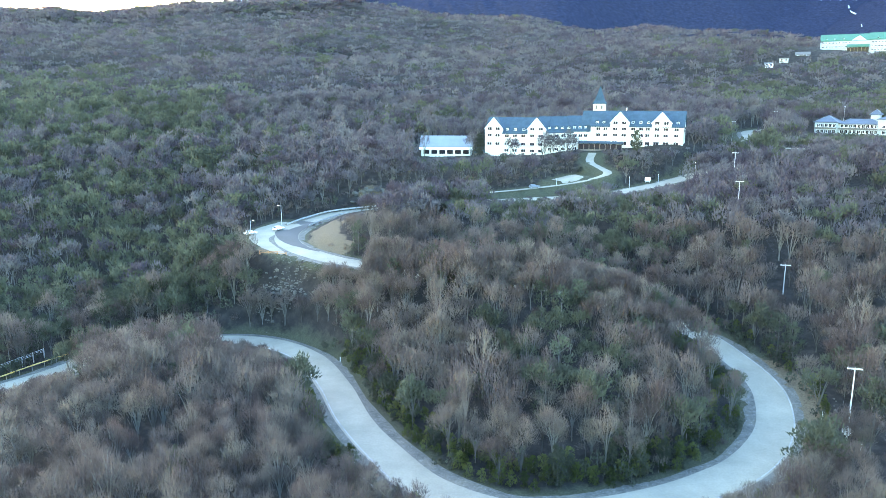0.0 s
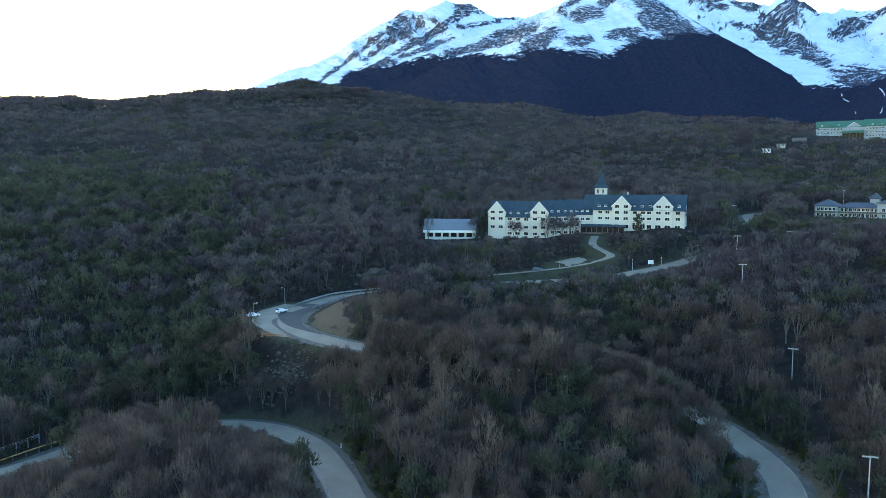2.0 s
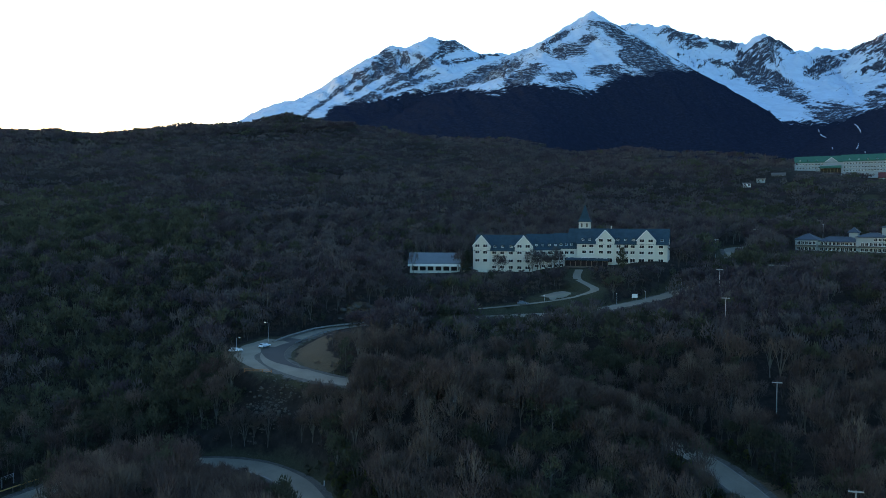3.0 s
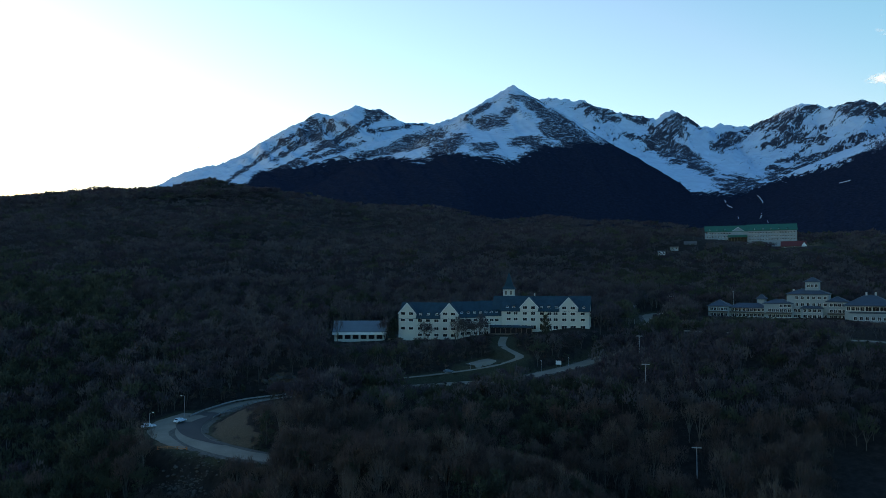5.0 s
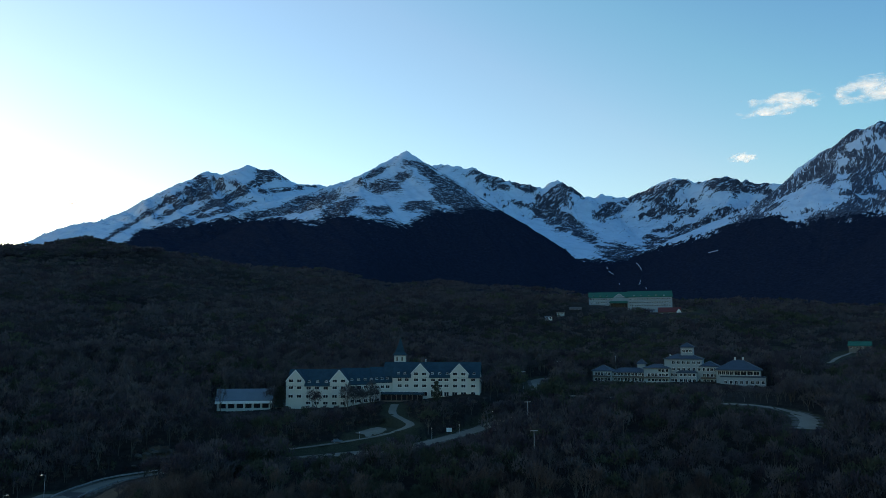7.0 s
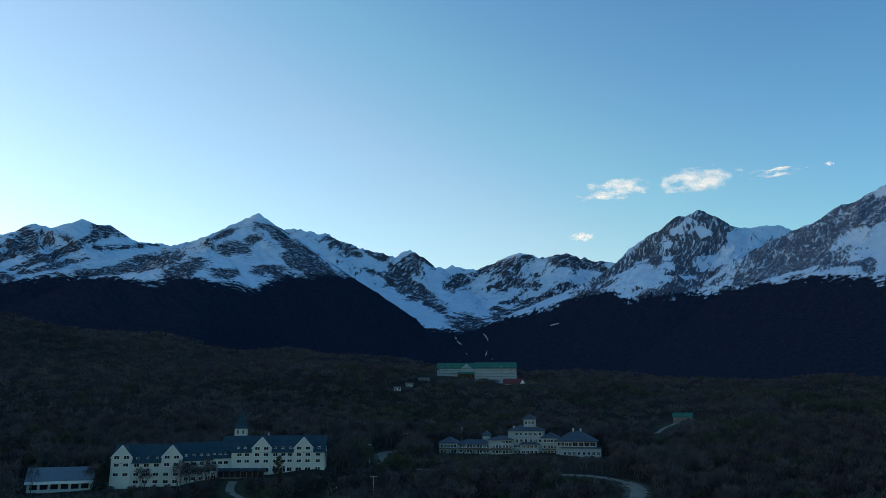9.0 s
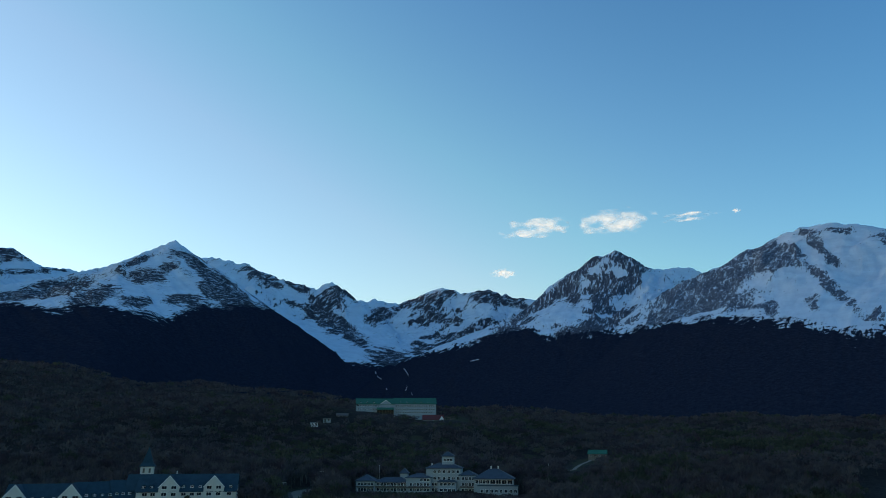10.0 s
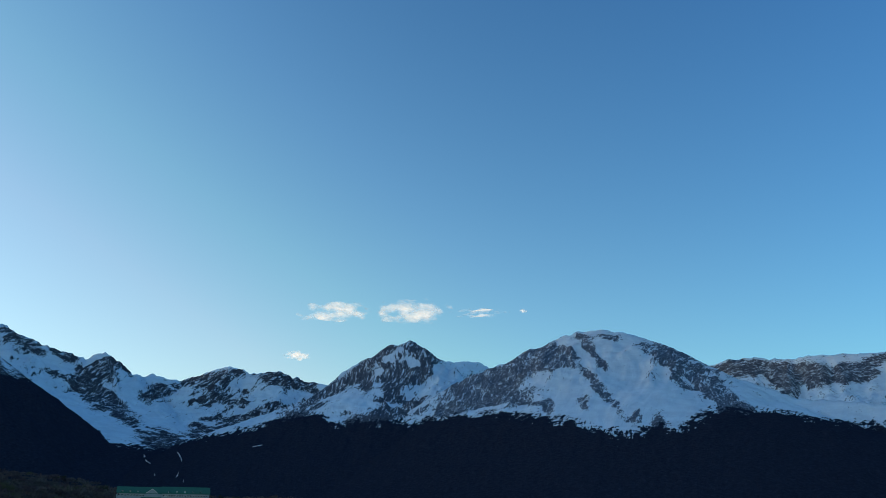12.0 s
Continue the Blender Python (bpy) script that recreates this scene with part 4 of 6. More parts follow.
# ---- white hotel with the spire ----
def white_hotel():
    root = empty("hotel")
    tagged(root, "large white rendered hotel with blue slate roof, gables and spire", "hotel")
    W, S = MAT["white"], MAT["slate"]

    def run(a, b, z):
        d = Vector((b[0] - a[0], b[1] - a[1]))
        return pose(a[0], a[1], z, 0, 0, math.degrees(math.atan2(d.y, d.x))), d.length

    # west wing
    m, n = run((19.6, 339.6), (46.2, 330.2), 44.0)
    gable_wing(root, m, n, 15, 10.2, 16.9, W, S)
    for x0 in (0.0, 20.0):
        gable_front(root, m, x0, x0 + 8.2, 12.2, 16.9, 8, W, S, MAT["trim"])
        for z in (5.4, 9.2, 12.2):
            for dx in (2.2, 6.0):
                window(root, m, x0 + dx, z, 2.0, 1.25, -0.5)
        if x0 > 0:
            for dx in (2.2, 6.0):
                window(root, m, x0 + dx, 2.4, 2.0, 1.25, -0.5)
    for x in (10.2, 14.0, 18.0):
        for z in (2.4, 5.4, 9.0):
            window(root, m, x, z, 2.0, 1.25)
        dormer(root, m, x, 12.0, 0.9, S)
    # bent wing between
    m, n = run((46.0, 331.0), (59.0, 334.0), 44.8)
    gable_wing(root, m, n, 14, 10.0, 16.6, W, S)
    for x in (2.4, 5.6, 8.8, 11.8):
        for z in (2.4, 5.4, 8.4):
            window(root, m, x, z, 1.8, 1.2)
        dormer(root, m, x, 12.0, 0.9, S)
    m, n = run((58.6, 333.8), (70.2, 334.6), 45.0)
    gable_wing(root, m, n, 14, 10.4, 16.7, W, S)
    for x in (1.4, 3.9, 6.4):
        for z in (2.4, 5.4, 8.2):
            window(root, m, x, z, 1.7, 1.2)
        dormer(root, m, x, 12.0, 0.9, S)
    # east wing
    m, n = run((67.0, 333.2), (104.3, 318.6), 48.4)
    gable_wing(root, m, n, 16, 9.2, 15.6, W, S)
    for c in (12.9, 30.9):
        gable_front(root, m, c - 4.1, c + 4.1, 10.8, 15.2, 8, W, S, MAT["trim"])
        for z in (5.3, 8.0, 10.7):
            for dx in (-1.9, 1.9):
                window(root, m, c + dx, z, 1.9, 1.25, -0.5)
        for dx in (-2.0, 2.0):
            window(root, m, c + dx, 1.7, 2.4, 1.7, -0.5)
    for x in (3.4, 6.6, 18.8, 22.2, 25.0, 37.2):
        for z in (5.3, 8.0):
            window(root, m, x, z, 1.8, 1.2)
        window(root, m, x, 1.7, 2.0, 1.7)
    for x in (2.6, 5.6, 18.4, 21.8, 25.2, 37.6):
        dormer(root, m, x, 11.0, 1.1, S)
    gable_wing(root, m @ Matrix.Translation((-5.0, 2.2, 0)), 6.0, 11.6, 9.4, 15.55, S, S, 0.1)
    # chimneys
    for x in (14.2,):
        bm = bmesh.new()
        box(bm, x, x + 0.45, 8.2, 8.65, 14.4, 17.0)
        box(bm, x - 0.08, x + 0.53, 8.12, 8.73, 17.0, 17.15)
        piece("chimney", bm, W, root, m)
    # entrance porch
    bm = bmesh.new()
    solid(bm, [(-5.0, 1.5), (0.2, 2.3), (0.2, 2.5), (-5.2, 1.75)], "x", -4.5, 15.0)
    piece("porch_roof", bm, S, root, m)
    for i in range(9):
        bm = bmesh.new()
        box(bm, -4.6 + i * 2.4, -4.3 + i * 2.4, -4.8, -4.5, -3.5, 1.6)
        piece("porch_post", bm, MAT["frame"], root, m)
    for i in range(8):
        bm = bmesh.new()
        box(bm, -4.3 + i * 2.4, -2.2 + i * 2.4, -4.7, -4.6, -1.0, 1.4)
        piece("porch_glass", bm, MAT["glass"], root, m)
    bm = bmesh.new()
    box(bm, -4.5, 14.8, -4.75, -4.5, -3.5, -1.0)
    piece("porch_wall", bm, MAT["frame"], root, m)
    # tower with a broach spire
    m = pose(73.0, 344.5, 48.4, 0, 0, -18)
    bm = bmesh.new()
    box(bm, -2.6, 2.6, -2.6, 2.6, 0, 19.2)
    piece("tower", bm, W, root, m)
    bm = bmesh.new()
    rings = [(3.2, 18.9), (3.1, 19.2), (2.1, 20.6), (1.35, 23.0), (0.7, 25.0), (0.12, 27.0)]
    loops = []
    for r, z in rings:
        loops.append([bm.verts.new((r * sx, r * sy, z)) for sx, sy in ((-1, -1), (1, -1), (1, 1), (-1, 1))])
    for u, v in zip(loops[:-1], loops[1:]):
        for i in range(4):
            bm.faces.new((u[i], u[(i + 1) % 4], v[(i + 1) % 4], v[i]))
    bm.faces.new(loops[0][::-1])
    bm.faces.new(loops[-1])
    piece("spire", bm, S, root, m)
    bm = bmesh.new()
    bmesh.ops.create_cone(bm, cap_ends=True, segments=6, radius1=0.06, radius2=0.02, depth=1.4, matrix=Matrix.Translation((0, 0, 27.6)))
    piece("finial", bm, MAT["wire"], root, m)
    for s in (-1.2, 1.2):
        bm = bmesh.new()
        box(bm, s - 0.4, s + 0.4, -2.66, -2.55, 16.4, 18.2)
        piece("louvre", bm, MAT["frame"], root, m)
    return root


white_hotel()


def annex():
    root = empty("banquet_annex")
    tagged(root, "low white annex with grey sheet roof and wide windows", "annex")
    m = pose(-10.3, 345.0, 41.6, 0, 0, -5.0)
    gl = 23.6
    bm = bmesh.new()
    box(bm, 0, gl, 0, 11, -5, 2.5)
    box(bm, 0, gl, 0.25, 11, 2.5, 5.4)
    piece("wall", bm, MAT["white"], root, m)
    bm = bmesh.new()
    solid(bm, [(-1.2, 5.6), (6.0, 10.5), (12.2, 5.6), (12.2, 5.85), (6.0, 10.8), (-1.2, 5.85)], "x", -0.8, gl + 0.8)
    solid(bm, [(0, 5.4), (11, 5.4), (6, 10.2)], "x", 0.1, gl - 0.1)
    piece("roof", bm, MAT["greyroof"], root, m)
    bm = bmesh.new()
    box(bm, -0.8, gl + 0.8, -1.25, -0.6, 4.6, 5.75)
    piece("fascia", bm, MAT["trim"], root, m)
    n = 6
    for i in range(n):
        x = 0.6 + i * (gl - 1.2) / n
        bm = bmesh.new()
        box(bm, x + 0.5, x + (gl - 1.2) / n - 0.5, 0.1, 0.3, 2.55, 4.6)
        piece("window", bm, MAT["glass"], root, m)
        bm = bmesh.new()
        box(bm, x - 0.35, x + 0.35, -0.5, 0.25, -4, 4.65)
        piece("pier", bm, MAT["white"], root, m)
    m = pose(15.0, 343.0, 42.2, 0, 0, -12)
    bm = bmesh.new()
    box(bm, 0.2, 8.2, -2, 6, -4, 2.6)
    piece("entry_wall", bm, MAT["wood"], root, m)
    bm = bmesh.new()
    solid(bm, [(-3.0, 2.6), (6.6, 4.8), (6.6, 5.0), (-3.0, 2.85)], "x", 0.0, 9.0)
    piece("entry_roof", bm, MAT["slate"], root, m)
    bm = bmesh.new()
    solid(bm, [(6.4, -4), (9.4, -4), (9.4, 2.2), (7.9, 3.4), (6.4, 2.2)], "y", -3.2, 3)
    piece("entry_gable", bm, MAT["white"], root, m)
    bm = bmesh.new()
    box(bm, 1.2, 5.4, -2.08, -1.98, -0.4, 2.0)
    piece("entry_glass", bm, MAT["glass"], root, m)


annex()


# ---- cream hotel with stepped wings ----
def cream_hotel():
    root = empty("hotel")
    tagged(root, "cream rendered hotel with blue-grey hipped roofs and lookout tower", "hotel")
    ang = math.degrees(math.atan2(312.4 - 367.7, 253.0 - 185.8))
    m = pose(185.8, 367.7, 52.6, 0, 0, ang)
    C, B = MAT["cream"], MAT["blueroof"]
    k = 87.0 / 859
    X = lambda zx: (zx - 348) * k
    hip_block(root, m, X(350), X(450), -1, 9, -4, 5.6, 8.8, C, B)
    hip_block(root, m, X(450), X(628), 1, 10, -4, 4.9, 7.4, C, B)
    hip_block(root, m, X(575), X(615), 7, 11.5, 0, 9.4, 12.0, C, B)
    hip_block(root, m, X(618), X(750), 0, 11, -4, 7.4, 9.6, C, B)
    hip_block(root, m, X(722), X(908), 2, 15, -4, 12.2, 15.0, C, B)
    hip_block(root, m, X(802), X(864), 6, 12, 10, 18.4, 20.8, C, B)
    hip_block(root, m, X(900), X(986), 1, 12, -4, 8.6, 11.2, C, B)
    hip_block(root, m, X(978), X(1184), -3, 14, -6, 7.0, 12.0, C, B, 0.9)
    hip_block(root, m, X(998), X(1207), -4.6, -2.5, -6, 3.6, 4.1, C, B, 0.3)
    hip_block(root, m, X(787), X(884), -0.4, 2.2, -4, 5.2, 6.4, C, B, 0.5, "porch_roof")
    # roof bands between the floors
    for a, b, y, z in ((352, 448, -1, 2.7), (452, 628, 1, 2.6), (630, 750, 0, 2.6), (902, 984, 1, 2.6)):
        bm = bmesh.new()
        solid(bm, [(y - 1.3, z - 0.25), (y, z + 0.25), (y, z + 0.45), (y - 1.35, z - 0.1)], "x", X(a), X(b))
        piece("canopy", bm, MAT["frame"], root, m)
    def row(a, b, count, z, y, w=1.3, h=1.4):
        for i in range(count):
            window(root, m, X(a) + (X(b) - X(a)) * (i + 0.5) / count, z, w, h, y, "trim")
    row(358, 445, 5, 1.2, -1)
    row(358, 445, 5, 4.1, -1)
    row(458, 622, 9, 1.2, 1)
    row(458, 622, 9, 3.9, 1)
    row(636, 745, 6, 1.2, 0)
    row(636, 745, 6, 3.9, 0)
    row(690, 745, 3, 6.2, 0)
    row(752, 785, 2, 1.2, 2)
    row(752, 785, 2, 4.0, 2)
    row(755, 905, 6, 7.0, 2)
    row(755, 905, 6, 10.4, 2)
    row(795, 880, 4, 1.2, -0.4, 1.6)
    row(795, 880, 4, 4.1, -0.4)
    row(886, 906, 1, 1.2, 2)
    row(910, 982, 4, 1.2, 1)
    row(910, 982, 4, 4.0, 1)
    row(910, 982, 4, 7.0, 1)
    row(808, 860, 3, 16.4, 6, 1.2, 1.4)
    row(985, 1060, 4, 5.5, -3, 1.5, 1.7)
    row(1062, 1180, 4, 5.5, -3, 2.5, 1.9)
    row(1010, 1205, 8, 1.0, -4.6, 1.3, 1.5)
    for zx, y in ((745, 6), (1062, 5), (1100, 5)):
        bm = bmesh.new()
        box(bm, X(zx), X(zx) + 0.8, y, y + 0.8, 7, 13.4 if zx > 1000 else 14.6)
        piece("chimney", bm, MAT["white"], root, m)


cream_hotel()


# ---- long hotel with the green roof ----
def green_hotel():
    root = empty("hotel")
    tagged(root, "long grey three-storey hotel with bright green sheet roof", "hotel")
    m = pose(329.6, 656.9, 108.2, 0, 0, -29.7)
    G, V = MAT["greywall"], MAT["greenroof"]
    gable_wing(root, m, 37.6, 16, 10.0, 15.6, G, V, 0.6)
    m2 = m @ Matrix.Translation((37.5, -0.4, 0))
    gable_wing(root, m2, 41.6, 17, 10.3, 16.2, G, V, 0.6)
    gable_front(root, m, 24.6, 34.2, 10.2, 13.6, 6, G, V, MAT["trim"])
    bm = bmesh.new()
    solid(bm, [(-5.2, 4.2), (-0.4, 6.4), (-0.4, 6.7), (-5.3, 4.5)], "x", 20.4, 37.4)
    piece("porch_roof", bm, V, root, m)
    for i in range(7):
        bm = bmesh.new()
        box(bm, 20.8 + i * 2.7, 21.1 + i * 2.7, -5.0, -4.7, -3, 4.3)
        piece("porch_post", bm, MAT["frame"], root, m)
    # dark sheet that stands in for the shade inside the recessed porch
    bm = bmesh.new()
    box(bm, 21, 37, -1.2, -0.3, 0, 4.2)
    piece("porch_front", bm, MAT["glass"], root, m)
    for mm, a, b, cnt in ((m, 1.0, 23.5, 9), (m2, 1.0, 40.6, 17)):
        for i in range(cnt):
            x = a + (b - a) * (i + 0.5) / cnt
            for z in (2.0, 5.0, 8.2):
                window(root, mm, x, z, 1.2, 1.2)
    for mm, xs in ((m, (4.5, 11, 17.5)), (m2, (6, 13, 20, 27, 34))):
        for x in xs:
            dormer(root, mm, x, 11.8, 0.8, V)


green_hotel()


def cottage(label, at3, turn, length, depth, eave, ridge, wall, roof, windows=2):
    root = empty("house")
    tagged(root, label, "house")
    m = pose(*at3, 0, 0, turn)
    gable_wing(root, m, length, depth, eave, ridge, wall, roof, foot=-1.2 if length < 12 else -4.0)
    for i in range(windows):
        window(root, m, length * (i + 0.5) / windows, eave * 0.55, 1.2, 1.1)


cottage("low house with dark red roof and white gable", (379.0, 611.6, 101.4), -32.5, 20, 10, 1.5, 5.8, MAT["wood"], MAT["redroof"], 3)
red_house = bpy.data.objects["house"]
gable_front(red_house, pose(379.0, 611.6, 101.4, 0, 0, -32.5), 16.4, 20.6, 1.2, 4.4, 4, MAT["trim"], MAT["redroof"], MAT["trim"])
cottage("small white hut with brown roof among trees", (262.2, 583.7, 98.0), -24.6, 6.4, 4, 1.5, 2.1, MAT["cream"], MAT["wood"], 2)
cottage("small white hut beside the upper track", (244.9, 569.5, 93.9), -23.5, 6.0, 4, 1.7, 2.1, MAT["trim"], MAT["greyroof"])
cottage("low timber house with brown roof near the upper track", (280.9, 597.2, 101.0), -25.6, 10, 6, 2.6, 4.6, MAT["wood"], MAT["frame"], 3)
cottage("green-roofed lodge on a clearing in the woods", (391.5, 401.5, 69.4), -50, 13, 8, 2.2, 4.8, MAT["wood"], MAT["greenroof"], 4)

# ---- trees ----
rng = np.random.default_rng(7)


def tube(points, radii, sides):
    """A tapered tube along points. Returns vertices and triangles."""
    p = np.asarray(points, float)
    d = np.gradient(p, axis=0)
    d /= np.linalg.norm(d, axis=1)[:, None] + 1e-9
    ref = np.where(np.abs(d[:, 2:3]) > 0.9, [[1.0, 0, 0]], [[0, 0, 1.0]])
    u = np.cross(d, ref)
    u /= np.linalg.norm(u, axis=1)[:, None]
    w = np.cross(d, u)
    a = np.arange(sides) * 2 * np.pi / sides
    v = p[:, None] + (u[:, None] * np.cos(a)[None, :, None] + w[:, None] * np.sin(a)[None, :, None]) * np.asarray(radii)[:, None, None]
    ix = np.arange(len(p) * sides).reshape(len(p), sides)
    nx = np.roll(ix, -1, axis=1)
    q = [np.stack([ix[:-1], nx[:-1], nx[1:]], -1).reshape(-1, 3), np.stack([ix[:-1], nx[1:], ix[1:]], -1).reshape(-1, 3)]
    return v.reshape(-1, 3), np.vstack(q)


def join(pieces):
    vs, fs, n = [], [], 0
    for v, f in pieces:
        vs.append(v)
        fs.append(f + n)
        n += len(v)
    return np.vstack(vs), np.vstack(fs)


def unit(v):
    return v / (np.linalg.norm(v, axis=1)[:, None] + 1e-9)


def crown_blades(c, rx, rz, axis_z, n, length, width, loose, up=0.25, out=1.0):
    """Twigs or leaf sprays on the shell of one lobe of a crown: they fan upwards and outwards from its foot."""
    d = unit(rng.normal(size=(n, 3)))
    d[:, 2] = np.where(d[:, 2] < -0.45, -d[:, 2], d[:, 2])
    deep = rng.uniform(0.12, 1.0, (n, 1)) ** 0.42
    p = c + d * deep * np.array([rx, rx, rz])
    face = unit(unit(d / np.array([rx, rx, rz])) + 0.55 * unit(p - np.array([0, 0, axis_z])) + rng.normal(size=(n, 3)) * loose * 0.45)
    fan = unit(p - np.array([c[0] * 0.6, c[1] * 0.6, c[2] - 1.15 * rz]))
    way = unit(fan * out + np.array([0, 0, up]) + rng.normal(size=(n, 3)) * loose * 0.9)
    face = unit(face - (face * way).sum(1)[:, None] * way)
    side = np.cross(way, face)
    ln, wd = length * rng.uniform(0.6, 1.35, (n, 1)), width * rng.uniform(0.65, 1.35, (n, 1))
    foot = p - way * ln * 0.5
    v = np.stack([foot - side * wd / 2, foot + side * wd / 2, foot + way * ln], 1)
    return v.reshape(-1, 3), np.arange(3 * n).reshape(n, 3)


def bare_tree(h, limbs, seg, sides, subs, twigs, length, width, spread_r, stout=1.0):
    """A leafless beech: a short stem, limbs that fan upwards, branches, and a dense brush of twigs in lobes. Returns wood and twigs."""
    wood, lobes = [], []
    fork = h * rng.uniform(0.10, 0.24)
    lean = rng.normal(size=2) * 0.06
    stem = [(0, 0, -1.0), (lean[0] * fork * 0.5, lean[1] * fork * 0.5, fork * 0.5), (lean[0] * fork, lean[1] * fork, fork)]
    r0 = h * rng.uniform(0.010, 0.015) * stout
    if seg == 1:
        wood.append(tube([stem[0], stem[2]], (r0 * 1.3, r0), 3))
    else:
        wood.append(tube(stem, (r0 * 1.3, r0, r0 * 0.9), sides + 1))
    turn = rng.uniform(0, 6.28)
    for i in range(limbs):
        a = turn + i * 6.28 / limbs + rng.normal() * 0.35
        reach = spread_r * rng.uniform(0.45, 0.85) if i else spread_r * 0.12
        top = h * rng.uniform(0.82, 0.97) * (1 - 0.36 * (reach / spread_r) ** 2)
        t = np.linspace(0, 1, seg + 1)
        out = reach * t ** 1.3
        px = lean[0] * fork + np.cos(a) * out + rng.normal(size=seg + 1) * 0.12 * t
        py = lean[1] * fork + np.sin(a) * out + rng.normal(size=seg + 1) * 0.12 * t
        pz = fork + (top - fork) * t ** 0.9
        line = np.stack([px, py, pz], 1)
        if twigs > 100 or i == 0:
            wood.append(tube(line, r0 * 0.7 * (1 - t * 0.85), sides))
        rx, rz = spread_r * rng.uniform(0.42, 0.62), h * rng.uniform(0.15, 0.22)
        q = line[-1].copy()
        q[2] = min(q[2] - rz * 0.55, h - rz * 0.8)
        q[:2] *= 0.9
        lobes.append((q, rx, rz))
        for j in range(subs):
            s = rng.uniform(0.25, 0.85)
            k = s * seg
            q = line[int(k)] + (line[min(int(k) + 1, seg)] - line[int(k)]) * (k - int(k))
            b = a + rng.normal() * 1.1
            e = h * rng.uniform(0.12, 0.24)
            sub = np.stack([q, q + np.array([np.cos(b) * e * 0.4, np.sin(b) * e * 0.4, e * 0.5]), q + np.array([np.cos(b) * e * 0.6, np.sin(b) * e * 0.6, e])])
            wood.append(tube(sub, (r0 * 0.3, r0 * 0.2, r0 * 0.06), 3))
    share = np.array([rx * rx + 1.5 * rx * rz for _, rx, rz in lobes])
    share = np.maximum(2, (twigs * share / share.sum()).astype(int))
    crown = [crown_blades(q, rx, rz, h * 0.30, int(k), length, width, 0.28) for (q, rx, rz), k in zip(lobes, share)]
    return join(wood), join(crown)


def leafy_tree(h, clumps, leaves, size, spread_r, low=0.15, top=0.8):
    """An evergreen: a stem and rounded clumps of small leaf sprays with gaps between."""
    r0 = h * 0.014
    wood = [tube([(0, 0, -1), (0.1, 0, h * 0.4), (0, 0.1, h * 0.85)], (r0 * 1.3, r0, r0 * 0.3), 4)]
    out = []
    n = max(3, int(leaves / clumps))
    for i in range(clumps):
        u = (i + rng.uniform(0.1, 0.9)) / clumps
        z = h * (low + (0.93 - low) * u)
        f = math.sin(math.pi * min(0.97, 0.22 + 0.72 * u)) ** top
        a, r = i * 2.4 + rng.normal() * 0.5, spread_r * f * rng.uniform(0.35, 0.8)
        c = np.array([math.cos(a) * r, math.sin(a) * r, z])
        wood.append(tube([(0, 0, max(0.3, z - r * 0.8)), tuple(c)], (r0 * 0.35, r0 * 0.1), 3))
        rr = spread_r * (0.26 + 0.24 * f) * rng.uniform(0.8, 1.2)
        out.append(crown_blades(c, rr, rr * 0.85, z - spread_r * 0.5, n, size, size * 0.55, 0.38, 0.2, 0.8))
    return join(wood), join(out)


def place(variants, which, xyz, scale, spin):
    """All copies of some variants as one pair of vertex and face arrays."""
    vs, fs, n = [], [], 0
    for k, (v, f) in enumerate(variants):
        pick = np.where(which == k)[0]
        if not len(pick):
            continue
        c, s = np.cos(spin[pick]), np.sin(spin[pick])
        x = v[None, :, 0] * c[:, None] - v[None, :, 1] * s[:, None]
        y = v[None, :, 0] * s[:, None] + v[None, :, 1] * c[:, None]
        z = np.broadcast_to(v[None, :, 2], x.shape)
        allv = np.stack([x, y, z], -1) * scale[pick][:, None, :] + xyz[pick][:, None, :]
        allf = f[None] + (np.arange(len(pick)) * len(v))[:, None, None] + n
        n += allv.shape[0] * allv.shape[1]
        vs.append(allv.reshape(-1, 3))
        fs.append(allf.reshape(-1, 3))
    return np.vstack(vs), np.vstack(fs)


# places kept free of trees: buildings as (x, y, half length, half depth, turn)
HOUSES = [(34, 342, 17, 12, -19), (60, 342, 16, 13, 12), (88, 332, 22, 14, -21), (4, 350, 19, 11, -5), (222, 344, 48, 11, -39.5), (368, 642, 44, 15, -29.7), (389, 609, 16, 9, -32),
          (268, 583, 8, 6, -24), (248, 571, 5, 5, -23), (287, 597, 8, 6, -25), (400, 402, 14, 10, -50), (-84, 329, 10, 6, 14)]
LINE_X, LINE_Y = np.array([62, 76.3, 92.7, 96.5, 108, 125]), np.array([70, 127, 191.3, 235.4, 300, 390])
# circles cleared of trees to keep the camera's view open: (x, y, radius)
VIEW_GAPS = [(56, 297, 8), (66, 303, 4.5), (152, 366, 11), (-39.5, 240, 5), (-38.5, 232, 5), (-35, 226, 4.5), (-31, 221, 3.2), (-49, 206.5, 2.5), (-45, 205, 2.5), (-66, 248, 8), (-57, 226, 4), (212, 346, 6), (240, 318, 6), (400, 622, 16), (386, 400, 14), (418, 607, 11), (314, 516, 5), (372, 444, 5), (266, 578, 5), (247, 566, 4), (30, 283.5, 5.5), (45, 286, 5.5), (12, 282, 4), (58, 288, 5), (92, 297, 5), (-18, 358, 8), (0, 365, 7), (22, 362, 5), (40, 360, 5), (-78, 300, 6)]


